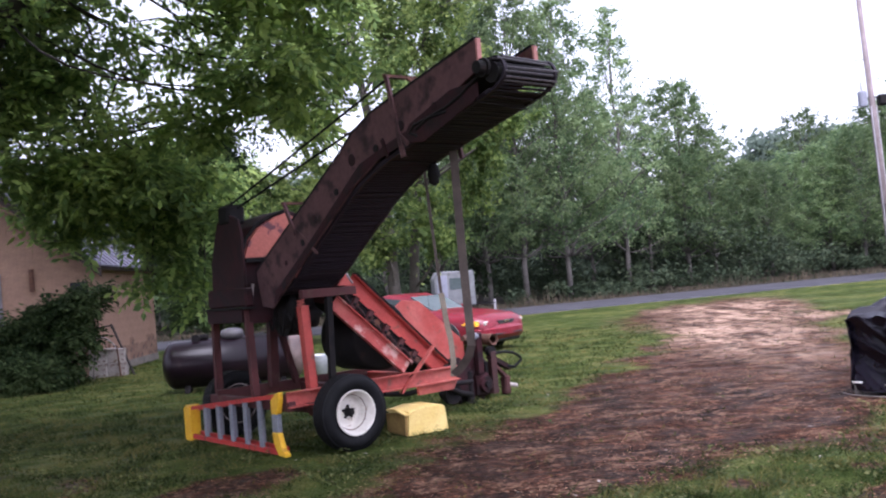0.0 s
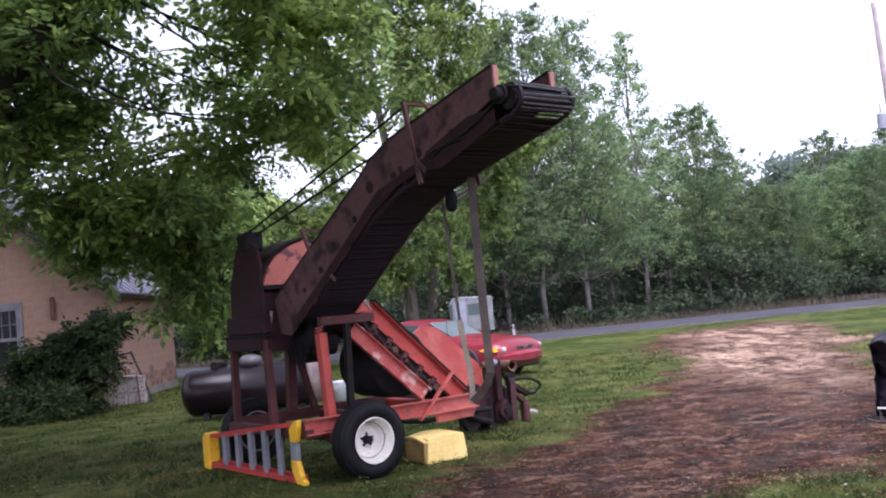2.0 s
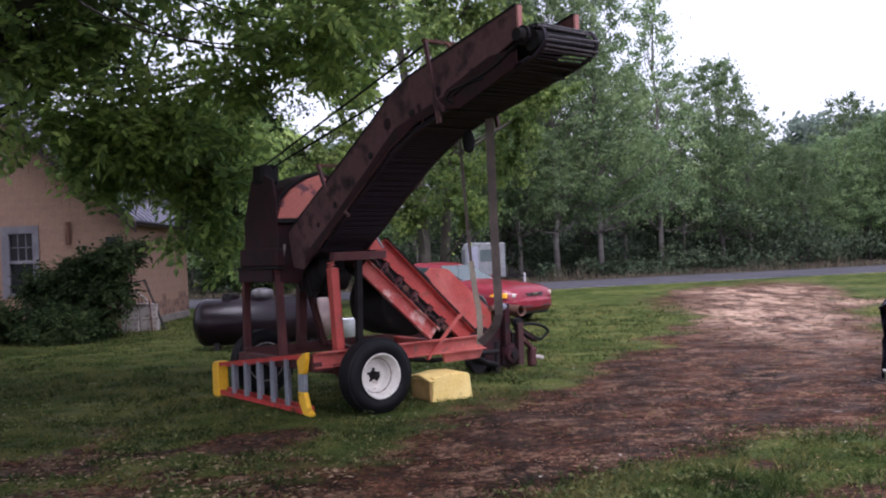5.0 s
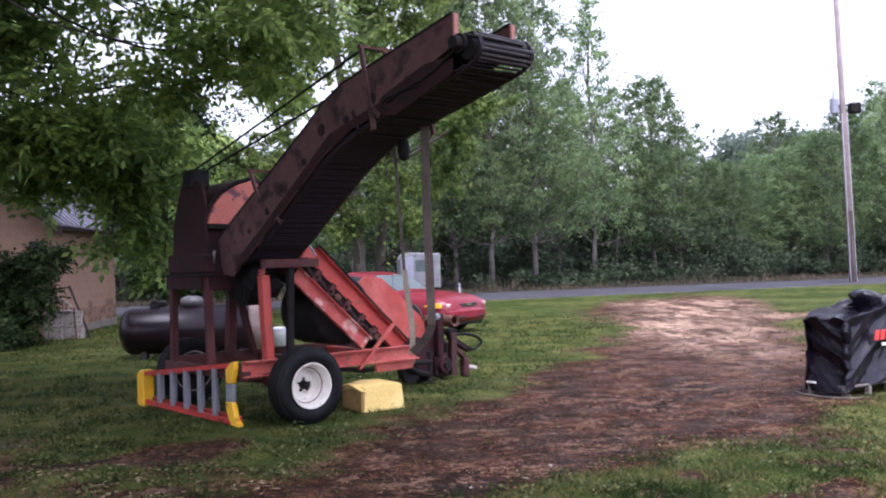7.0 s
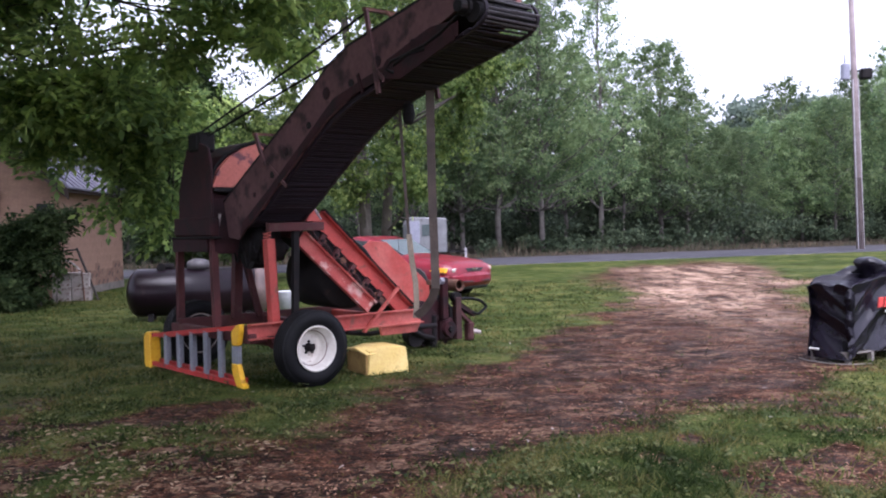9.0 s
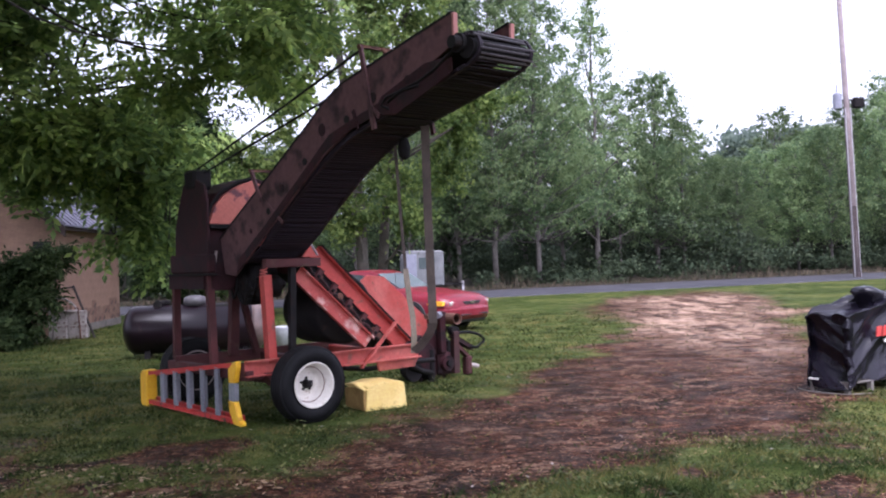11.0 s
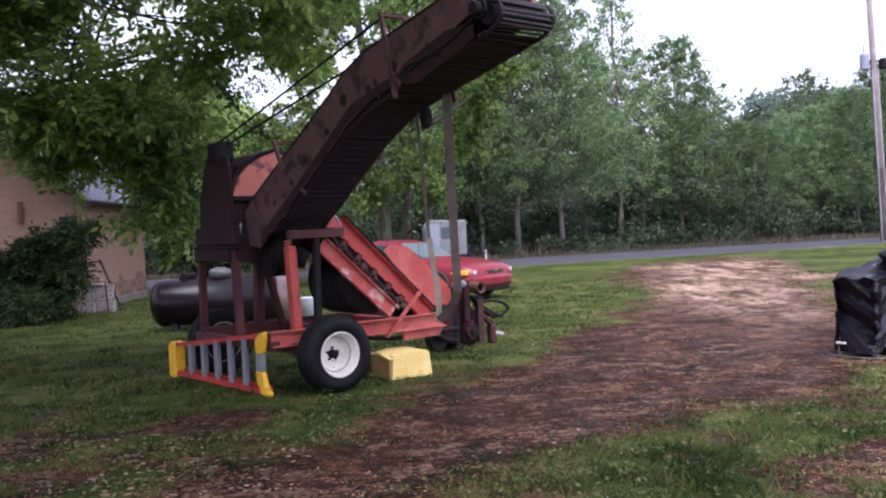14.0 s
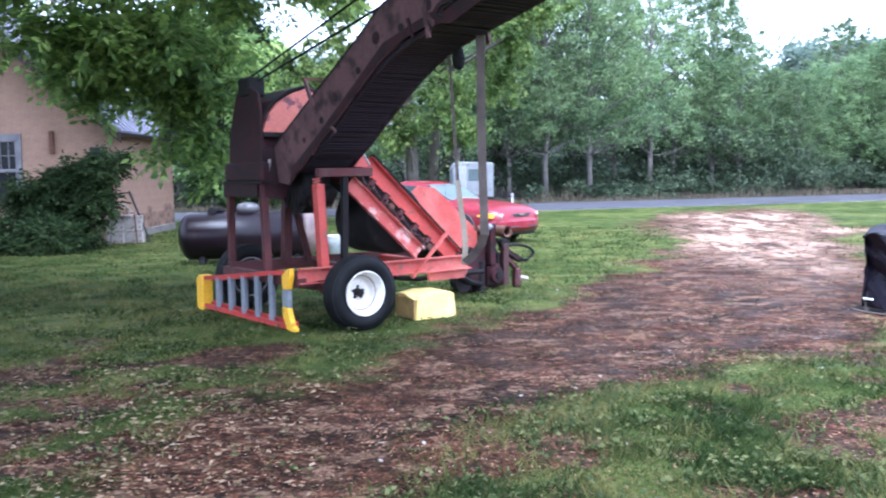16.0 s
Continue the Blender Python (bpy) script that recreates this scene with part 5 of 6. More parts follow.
# the wood beyond the road: a few trees, repeated at different sizes
WOODS = "trees beyond the road"
protos = [tree("woodland_tree", pose(7.2, 54, 0), 16.9, 3.1, 0.17, LEAF_FAR, PALE_BARK, 31, 0.2, 240, 52, (0.19, 0.11), "slender airy woodland tree with a pale trunk", group=WOODS, airy=0.6, clump=(0.08, 0.2), top_thin=0.68),
          tree("woodland_tree", pose(3.6, 51, 0), 16.9, 4.0, 0.16, LEAF_FAR, PALE_BARK, 32, 0.2, 380, 64, (0.2, 0.12), "full leafy woodland tree", group=WOODS, airy=0.5, clump=(0.08, 0.22), top_thin=0.35),
          tree("woodland_tree", pose(11.6, 58.5, 0), 13.0, 3.5, 0.14, LEAF_FAR, PALE_BARK, 33, 0.22, 310, 62, (0.2, 0.12), "full leafy woodland tree with an open top", group=WOODS, airy=0.35, clump=(0.08, 0.23), top_thin=0.35),
          tree("woodland_tree", pose(22.6, 69, 0), 11.9, 3.4, 0.13, LEAF_FAR, PALE_BARK, 34, 0.26, 230, 62, (0.2, 0.12), "open-crowned woodland tree with a pale trunk", group=WOODS, airy=0.55, clump=(0.08, 0.22), top_thin=0.2)]
heights = [16.9, 16.9, 13.0, 11.9]
rngw = np.random.default_rng(5)
# x, y beyond the road, height
WOOD = [(-34, 44, 9), (-30, 41, 8.5), (-26, 44, 9), (-22.5, 42, 8.2), (-19, 43, 8.6), (-16, 45, 8), (-13, 46, 7.4), (-9.5, 49, 8), (-6.5, 50, 9.5), (-3.5, 50, 13), (-0.8, 50, 16.5), (5.2, 55, 12.0), (9.2, 57.5, 12.0), (13.4, 59, 10.0), (15.4, 61, 8.0), (17.4, 61, 7.6),
        (19.6, 63, 8.4), (21.6, 62, 8.8), (23.6, 61.5, 9.6), (26, 64, 11.6), (28.6, 63, 13.0), (31, 66, 13.8), (34, 66, 14.8)]
WOOD += [(37, 69, 15), (41, 71, 15.4), (46, 73, 15), (51, 76, 15), (57, 78, 15), (64, 82, 15), (-20, 52, 9), (-11, 55, 8.5), (-2, 58, 16), (3.4, 60, 15), (8, 63, 12.5), (13, 66, 10), (19, 70, 8.5), (27, 72, 11), (33, 74, 14)]
for i, (x, y, h) in enumerate(WOOD):
    k = int(rngw.integers(1, 4))
    s = h / heights[k]
    wide = s ** 0.5 * rngw.uniform(0.85, 1.05)
    copy_thing(protos[k], pose(x, y, 0, 0, 0, rngw.uniform(0, 360)) @ Matrix.Diagonal((wide, wide, s, 1)))
for x, y, h in ((1.2, 50, 17.6), (-1.4, 52, 17.5)):
    copy_thing(protos[1], pose(x, y, 0, 0, 0, rngw.uniform(0, 360)) @ Matrix.Diagonal((1.05, 1.05, h / heights[1], 1)))
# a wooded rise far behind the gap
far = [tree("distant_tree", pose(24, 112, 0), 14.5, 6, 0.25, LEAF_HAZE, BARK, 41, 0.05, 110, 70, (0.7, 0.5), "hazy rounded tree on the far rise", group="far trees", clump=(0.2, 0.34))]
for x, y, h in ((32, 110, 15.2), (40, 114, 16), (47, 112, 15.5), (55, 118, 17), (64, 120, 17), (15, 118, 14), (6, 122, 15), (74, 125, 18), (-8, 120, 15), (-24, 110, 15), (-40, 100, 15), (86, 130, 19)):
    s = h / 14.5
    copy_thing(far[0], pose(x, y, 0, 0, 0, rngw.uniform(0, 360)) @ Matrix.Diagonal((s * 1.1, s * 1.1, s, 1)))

# undergrowth along the wood's edge
under, ru = [], []
for i in range(1300):
    x = rngw.uniform(-50, 75)
    d = rngw.uniform(0, 1) ** 0.75
    y = 46.2 + 0.375 * x + 24 * d
    tall = max(0.3, 1.0 + 2.3 * noise.noise((x * 0.23, d * 3, 8.0)))
    under.append((x, y, rngw.uniform(0.1, (1.6 + 5.6 * d) * tall)))
    ru.append(rngw.uniform(0.6, 1.3) * (1 + d))
pts, out = clumped(np.array(under), ru, 120, rngw, 0.6)
v, f = leaves(pts, 0.26, 0.17, rngw, out, 0.55)
tagged(arrays("undergrowth", v, f, LEAF_UNDER), "tangled undergrowth along the edge of the wood, dark with painted shade", "undergrowth", kind="stuff")

# dry weeds and brambles on the bank before it
n = 2600
x = rngw.uniform(-30, 60, n)
y = 44.0 + 0.375 * x + rngw.uniform(0, 1.6, n)
h = rngw.uniform(0.15, 0.75, n) * (0.55 + 0.9 * np.clip(np.sin(x * 0.9) * np.sin(x * 0.37 + 1), 0, 1))
lx, ly = rngw.normal(0, 0.3, n) * h, rngw.normal(0, 0.3, n) * h
v = np.stack([np.stack([x - 0.025, y, 0 * x], -1), np.stack([x + 0.025, y, 0 * x], -1), np.stack([x + lx, y + ly, h + 0.06], -1)], 1)
tagged(arrays("dry_weeds", v.reshape(-1, 3), np.arange(3 * n).reshape(n, 3), DRY_WEED), "brown dry weeds along the far road bank", "weeds", kind="stuff")

# a dark backdrop of woods farther off, added to fill the bright gaps
fw, fr = [], []
for i in range(1500):
    a = rngw.uniform(radians(38), radians(150))
    d = rngw.uniform(88, 104)
    fw.append((d * math.cos(a), d * math.sin(a), rngw.uniform(0.2, 6.5)))
    fr.append(rngw.uniform(1.6, 2.6))
pts, out = clumped(np.array(fw), fr, 45, rngw, 0.8)
v, f = leaves(pts, 0.7, 0.5, rngw, out)
tagged(arrays("far_woods", v, f, LEAF_BACKDROP), "dark backdrop of woods in the distance", "woods", kind="stuff")


# ---- bushes by the house ----
def shrub(m, lobes, seed, label, n=16):
    rng = np.random.default_rng(seed)
    t = thing("shrub", m, label, "bush")
    at0 = m.translation
    lobes = [(x - at0.x, y - at0.y, z, r * 0.74) for x, y, z, r in lobes]
    bm = bmesh.new()
    bunches, _ = in_lobes(lobes, n / 0.25, rng, 1.2, 0.9)
    bunches[:, 2] = np.maximum(bunches[:, 2], 0.08)
    for c in bunches[::4]:
        limb(bm, (rng.normal() * 0.25 + c[0] * 0.5, rng.normal() * 0.12, -0.05), c, 0.022, 0.006, 0.12, rng, 4)
    part("stems", bm, BARK, t)
    small = np.column_stack([bunches, rng.uniform(0.12, 0.3, len(bunches))])
    spots, out = in_lobes(small, 900, rng, 1.0, 0.7)
    v, f = sprays(spots, out, 0.3, rng, 7)
    v[:, 2] = np.maximum(v[:, 2], 0.01)
    arrays("foliage", v, f, LEAF_BUSH, t)


shrub(pose(-10.2, 20.1, 0), [(-9.75, 20.2, 1.75, 0.55), (-10.4, 20.4, 1.67, 0.56), (-11.0, 20.3, 1.36, 0.5), (-9.6, 20.1, 1.25, 0.42), (-10.2, 20.0, 1.03, 0.62), (-11.0, 20.0, 0.72, 0.55), (-9.9, 19.9, 0.64, 0.4), (-9.4, 20.4, 1.97, 0.3), (-11.7, 20.4, 1.24, 0.33), (-10.4, 19.8, 0.53, 0.55)], 51, "tall shaggy dark green shrub against the house wall")
shrub(pose(-10.2, 18.8, 0), [(-10.4, 18.8, 0.3, 0.52), (-9.8, 18.8, 0.25, 0.42), (-11.0, 18.8, 0.36, 0.5)], 52, "low spreading dark green shrub")
shrub(pose(-12.1, 18.8, 0), [(-11.8, 18.8, 0.49, 0.66), (-12.6, 18.8, 0.5, 0.66), (-13.3, 18.9, 0.5, 0.66)], 53, "low spreading dark green shrub under the window")

# ---- the house ----
house = thing("house", pose(-10.1, 22.0, 0, 0, 0, 5.9), "peach painted block house with a grey tin roof", "house")
WID, DEP, EAVE_Z, SLOPE = 8.4, 5.3, 2.9, 0.86
RIDGE = EAVE_Z + SLOPE * WID / 2
win = (-3.04, -2.28, 0.95, 2.6)
for a, b, lo, hi in ((-WID, win[0], 0, EAVE_Z), (win[1], 0, 0, EAVE_Z), (win[0], win[1], 0, win[2])):
    part("wall", box((a, 0, lo), (b, 0.2, hi), 0), STUCCO, house, "peach painted block wall")
part("gable_wall", slab([(-WID, EAVE_Z), (win[0], EAVE_Z), (win[0], win[3]), (win[1], win[3]), (win[1], EAVE_Z), (0, EAVE_Z), (-WID / 2, RIDGE)], 1, 0.0, 0.2, 0), STUCCO, house)
part("wall", box((-0.2, 0.2, 0.62), (0, DEP, EAVE_Z), 0), STUCCO, house)
part("wall", box((-0.2, 0.2, 0.0), (0.003, DEP, 0.62), 0), STUCCO_STAIN, house, "mud-stained lower wall")
part("wall", box((-WID, DEP - 0.2, 0), (-0.2, DEP, EAVE_Z), 0), STUCCO, house)
part("wall", box((-WID, 0.2, 0), (-WID + 0.2, DEP - 0.2, EAVE_Z), 0), STUCCO, house)
for s in (0, 1):
    x0, x1 = (0.35, -WID / 2) if s == 0 else (-WID - 0.35, -WID / 2)
    z0 = EAVE_Z - 0.35 * SLOPE + 0.08
    part("roof", slab([(x0, z0), (x1, RIDGE + 0.08), (x1, RIDGE + 0.13), (x0, z0 + 0.05)], 1, -0.4, DEP + 0.4, 0.004), TIN, house, "grey tin roof slope")
    # the board's depth and dark colour also take in the eave shadow
    part("barge_board", slab([(x0, z0 - 0.26), (x1, RIDGE - 0.18), (x1, RIDGE + 0.08), (x0, z0)], 1, -0.42, -0.36, 0.004), EAVE, house, "weathered barge board, darkened for the eave shadow")
    for k in range(16):
        y = -0.35 + k * 0.4
        part("roof_seam", bar((x0, y, z0 + 0.065), (x1, y, RIDGE + 0.145), 0.025, 0.025, 0.003), TIN, house)
part("eave_board", box((0.25, -0.36, EAVE_Z - 0.3), (0.3, DEP + 0.36, EAVE_Z - 0.15), 0.004), EAVE, house)
part("soffit", box((0.0, -0.36, EAVE_Z - 0.17), (0.25, DEP + 0.36, EAVE_Z - 0.15), 0), EAVE, house)
part("base_board", box((0.004, 0.1, 0.0), (0.05, DEP - 0.1, 0.2), 0.004), GREYWOOD, house, "grey weathered base board")
window = new("window")
window.parent = house
for lo, hi in (((win[0], -0.03, win[2]), (win[0] + 0.09, 0.1, win[3])), ((win[1] - 0.09, -0.03, win[2]), (win[1], 0.1, win[3])), ((win[0], -0.03, win[3] - 0.09), (win[1], 0.1, win[3])), ((win[0], -0.05, win[2]), (win[1], 0.1, win[2] + 0.08)), ((win[0], -0.02, 1.76), (win[1], 0.1, 1.84))):
    part("window_frame", box(lo, hi, 0.004), CASING, window, "weathered lilac-grey window frame")
part("pane", box((win[0] + 0.09, 0.06, 1.84), (win[1] - 0.09, 0.08, win[3] - 0.09), 0), DARK_PANE, window)
part("pane", box((win[0] + 0.09, 0.06, win[2] + 0.08), (win[1] - 0.09, 0.08, 1.76), 0), DARK_PANE, window)
for x0 in (win[0] + 0.28, win[0] + 0.48):
    part("muntin", box((x0 - 0.01, 0.045, 1.84), (x0 + 0.01, 0.07, win[3] - 0.09), 0), CASING, window)
part("muntin", box((win[0] + 0.09, 0.045, 2.16), (win[1] - 0.09, 0.07, 2.18), 0), CASING, window)
part("outer_casing", box((win[0] - 0.1, -0.035, win[2] - 0.06), (win[0], 0.0, win[3] + 0.1), 0.004), CASING, window, "weathered lilac-grey casing")
part("outer_casing", box((win[1], -0.035, win[2] - 0.06), (win[1] + 0.07, 0.0, win[3] + 0.1), 0.004), CASING, window, "weathered lilac-grey casing")
part("outer_casing", box((win[0], -0.035, win[3]), (win[1], 0.0, win[3] + 0.1), 0.004), CASING, window, "weathered lilac-grey casing")
# block courses stand proud of the mortar
block = bmesh.new()
box((0.003, -0.004, 0.003), (0.397, 0.05, 0.197), 0.002, block)
block_me = bpy.data.meshes.new("wall_block")
block.to_mesh(block_me)
block.free()
stain_me = block_me.copy()
block_me.materials.append(STUCCO)
stain_me.materials.append(STUCCO_STAIN)
rb = random.Random(9)
for row in range(24):
    z = 0.2 * row
    for k in range(13):
        x = -0.4 - 0.4 * k + (0.2 if row % 2 else 0.0)
        if x < -5.2 or x > -0.41 or z + 0.2 > EAVE_Z + SLOPE * -x - 0.35 * SLOPE or (win[0] - 0.42 < x < win[1] + 0.02 and win[2] - 0.2 < z < win[3]):
            continue
        ob = new("wall_block", stain_me if row + rb.random() * 1.6 < 1.7 else block_me)
        ob.parent = house
        ob.location = (x, rb.uniform(-0.002, 0.002), z)
    for k in range(12):
        y = 0.02 + 0.4 * k + (0.2 if row % 2 else 0.0)
        if z + 0.2 > EAVE_Z - 0.1 or y + 0.4 > DEP:
            continue
        ob = new("wall_block", stain_me if row + rb.random() * 0.9 < 3.4 else block_me)
        ob.parent = house
        ob.matrix_local = pose(rb.uniform(-0.002, 0.002), y, z, 0, 0, 90)
part("vent_pipe", tube([(-1.45, -0.06, 2.2), (-1.45, -0.06, 2.75)], 0.06, 10), RUST, house, "rusty vent pipe")
part("corner_window", box((-0.55, -0.02, 1.7), (-0.12, 0.01, 2.35), 0.004), DARK_PANE, house, "dark narrow window")

# clutter against the house corner
for i, (x, y, z, m) in enumerate(((-10.05, 21.35, 0.0, CONCRETE), (-9.62, 21.45, 0.0, CONCRETE), (-10.05, 21.36, 0.33, CONCRETE), (-9.64, 21.46, 0.33, CONCRETE))):
    t = thing("concrete_block", pose(x, y, z, 0, 0, 8 + 3 * i), "dirty grey concrete block stacked by the house", "concrete block", "stacked blocks")
    part("block", box((0, 0, 0), (0.42, 0.3, 0.33), 0.015), m, t)
chair = thing("garden_chair", pose(-9.9, 21.62, 0.66, 0, 0, 10), "rusty metal garden chair back on the stacked blocks", "chair")
arc = [(-0.35 + 0.0, 0, 0.0)] + [(-0.35 + 0.75 * f, 0, 0.3 * math.sin(math.pi * f) ** 0.6) for f in np.linspace(0.05, 0.95, 9)] + [(0.4, 0, 0)]
part("back_frame", tube(arc, 0.025, 8), CONCRETE, chair, "pale flaking tube frame")
for k in range(7):
    f = 0.2 + 0.1 * k
    part("back_rod", tube([(-0.35 + 0.75 * f, 0, 0.0), (-0.35 + 0.75 * f, 0, 0.28 * math.sin(math.pi * f) ** 0.6)], 0.01, 6), RUST, chair)
part("arm", tube([(0.36, -0.02, 0.06), (0.5, -0.3, 0.08), (0.55, -0.3, -0.66)], 0.018, 8), RUST, chair)
part("seat", box((-0.35, -0.3, 0.0), (0.4, 0.02, 0.025), 0.006), CONCRETE, chair)
prop = thing("leaning_pole", pose(-9.1, 21.7, 0), "dark old pole leaning on the house corner", "pole")
part("pole_shaft", tube([(0.05, -0.1, 0.0), (-0.55, 0.15, 1.25)], 0.03, 8), DARK_BARK, prop)
part("pole_arm", tube([(-0.55, 0.15, 1.22), (-0.95, 0.15, 1.18)], 0.02, 8), DARK_BARK, prop)

# ---- gas tank in the yard ----
tank = thing("gas_tank", pose(-5.05, 16.55, 0, 0, 0, 14), "dark rusty steel gas tank lying in the grass", "gas tank")
R, H2 = 0.43, 1.28
cap = [(-H2 + R * 0.55 * (1 - math.cos(a)) - 0.0, R * math.sin(a)) for a in np.linspace(0.08, math.pi / 2, 8)]
part("shell", lathe(cap + [(H2 - 0.3, R)], 40, 0, (0, 0, 0.5)), TANK, tank, "dark primer steel shell", True)
capr = [(H2 - 0.3, R)] + [(H2 - R * 0.55 * (1 - math.sin(a)), R * math.cos(a)) for a in np.linspace(0.0, math.pi / 2 - 0.08, 8)]
part("end_cap", lathe(capr, 40, 0, (0, 0, 0.5)), TANK_PALE, tank, "pale flaking end cap", True)
part("valve_dome", lathe([(0.9, 0.2), (1.0, 0.21), (1.06, 0.18), (1.09, 0.08), (1.095, 0.01)], 24, 2, (-0.02, 0, 0)), TRIM_LID, tank, "weathered grey domed valve lid", True)
part("regulator", box((-0.62, -0.06, 0.93), (-0.44, 0.06, 1.02), 0.02), BLACK_STEEL, tank)
part("regulator", lathe([(-0.05, 0.02), (-0.05, 0.08), (0.05, 0.08), (0.05, 0.02)], 16, 1, (-0.66, -0.1, 0.95)), BLACK_STEEL, tank)
for x in (-0.85, 0.85):
    part("tank_foot", slab([(-0.28, 0.0), (0.28, 0.0), (0.22, 0.2), (-0.22, 0.2)], 0, x - 0.05, x + 0.05), BLACK_STEEL, tank)
bucket = thing("bucket", pose(-3.78, 17.9, 0), "white plastic bucket in the grass", "bucket")
part("bucket_body", lathe([(0.0, 0.14), (0.37, 0.17), (0.385, 0.175), (0.385, 0.16), (0.02, 0.13)], 24, 2), WHITE_VAN, bucket, "", True)
part("bucket_handle", tube([(0.15 * math.cos(a), 0.01, 0.3 - 0.12 * math.sin(a)) for a in np.linspace(0, math.pi, 9)], 0.004, 5), CHROME, bucket)

# ---- red car ----
car = thing("car", pose(-1.98, 21.55, 0, 0, 0, -34), "red two-door coupe parked on the grass", "car")


def car_body():
    """Cross sections from nose to tail, skinned; x ahead, y across."""
    # x, half width, sill height, belt height, deck height
    rows = [(2.3, 0.6, 0.34, 0.6, 0.66), (2.22, 0.78, 0.26, 0.68, 0.75), (2.0, 0.87, 0.2, 0.75, 0.83), (1.5, 0.9, 0.2, 0.79, 0.9), (1.0, 0.91, 0.2, 0.82, 0.95), (0.7, 0.91, 0.2, 0.86, 0.98), (0.0, 0.91, 0.2, 0.9, 0.96), (-0.8, 0.91, 0.2, 0.92, 0.98), (-1.4, 0.91, 0.2, 0.94, 1.02), (-2.0, 0.88, 0.24, 0.92, 1.04), (-2.25, 0.8, 0.3, 0.86, 1.0), (-2.3, 0.7, 0.36, 0.76, 0.94)]
    b = bmesh.new()
    rings = []
    for x, w, s, belt, deck in rows:
        half = [(w * 0.9, s), (w, s + 0.12), (w, belt - 0.14), (w * 0.96, belt), (w * 0.8, deck - 0.03), (w * 0.4, deck), (0, deck + 0.01)]
        ring = [b.verts.new((x, -y, z)) for y, z in half] + [b.verts.new((x, y, z)) for y, z in half[-2::-1]]
        rings.append(ring)
    for a, c in zip(rings, rings[1:]):
        for k in range(len(a) - 1):
            b.faces.new((a[k], a[k + 1], c[k + 1], c[k]))
        b.faces.new((a[-1], a[0], c[0], c[-1]))
    b.faces.new(rings[0])
    b.faces.new(rings[-1])
    bmesh.ops.recalc_face_normals(b, faces=b.faces[:])
    return b


part("body", car_body(), CAR_RED, car, "glossy red car body", True)
cabin = bmesh.new()
crow = [(0.72, 0.72, 0.95, 0.02), (0.1, 0.62, 1.29, 0.0), (-0.2, 0.6, 1.37, 0), (-0.7, 0.59, 1.39, 0), (-1.1, 0.58, 1.33, 0), (-1.75, 0.66, 1.02, 0)]
rings = []
for x, w, z, _ in crow:
    rings.append([cabin.verts.new((x, s * w * k, zz)) for s, k, zz in ((-1, 1.16 if z > 1 else 1.05, 0.92), (-1, 1, z - 0.04), (-1, 0.7, z), (1, 0.7, z), (1, 1, z - 0.04), (1, 1.16 if z > 1 else 1.05, 0.92))])
for a, c in zip(rings, rings[1:]):
    for k in range(5):
        cabin.faces.new((a[k], a[k + 1], c[k + 1], c[k]))
bmesh.ops.recalc_face_normals(cabin, faces=cabin.faces[:])
part("roof", cabin, CAR_RED, car, "red roof", True)
part("windscreen", slab([(0.76, 0.965), (0.12, 1.31), (0.1, 1.29), (0.72, 0.95)], 1, -0.56, 0.56, 0.002), WINDSCREEN, car, "raked windscreen reflecting the sky")
for s in (-1, 1):
    glass = bmesh.new()
    q = [(0.55, 0.98), (0.08, 1.25), (-0.7, 1.33), (-1.15, 1.25), (-1.35, 1.05), (-0.5, 0.98)]
    pts = [glass.verts.new((x, s * (0.845 - (z - 0.91) * 0.31), z)) for x, z in q]
    glass.faces.new(pts)
    bmesh.ops.solidify(glass, geom=glass.faces[:], thickness=0.01)
    part("side_window", glass, GLASS, car)
    part("headlamp", slab([(s * 0.42, 0.605), (s * 0.58, 0.58), (s * 0.74, 0.585), (s * 0.755, 0.66), (s * 0.66, 0.68), (s * 0.52, 0.66)], 0, 1.98, 2.262, 0.02), LAMP_GLASS, car, "clear wrapped headlamp")
    part("turn_lamp", slab([(1.72, 0.63), (1.9, 0.59), (2.14, 0.585), (2.14, 0.68), (1.9, 0.7)], 1, min(s * 0.76, s * 0.9), max(s * 0.76, s * 0.9), 0.006), AMBER, car, "amber corner lamp")
    part("mirror", box((0.42, s * 0.98 - 0.09, 0.92), (0.56, s * 0.98 + 0.09, 1.04), 0.03), CAR_RED, car)
    # flat black discs put in for the shade inside the wheel arches
    part("dark_arch", lathe([(-0.0, 0.36), (s * 0.02, 0.35)], 30, 1, (1.35, s * 0.905, 0.34)), CAR_BLACK, car)
    part("dark_arch", lathe([(-0.0, 0.36), (s * 0.02, 0.35)], 30, 1, (-1.35, s * 0.905, 0.34)), CAR_BLACK, car)
    for x in (1.35, -1.35):
        wh = new("wheel")
        wh.parent = car
        wh.location = (x, s * 0.84, 0.32)
        part("tyre", lathe([(-0.1, 0.2), (-0.1, 0.3), (-0.07, 0.32), (0.07, 0.32), (0.1, 0.3), (0.1, 0.2)], 32), RUBBER, wh, "", True)
        part("rim", lathe([(s * 0.09, 0.2), (s * 0.07, 0.17), (s * 0.09, 0.06), (s * 0.09, 0.01)], 20), ALU, wh, "", True)
part("grille", slab([(-0.26, 0.585), (0.26, 0.585), (0.36, 0.665), (-0.36, 0.665)], 0, 2.1, 2.306, 0.006), CAR_BLACK, car, "black grille opening")
part("badge", slab([(-0.09, 0.61), (0.09, 0.62), (0.1, 0.66), (-0.1, 0.66)], 0, 2.312, 2.325, 0.002), CHROME, car, "chrome front badge")
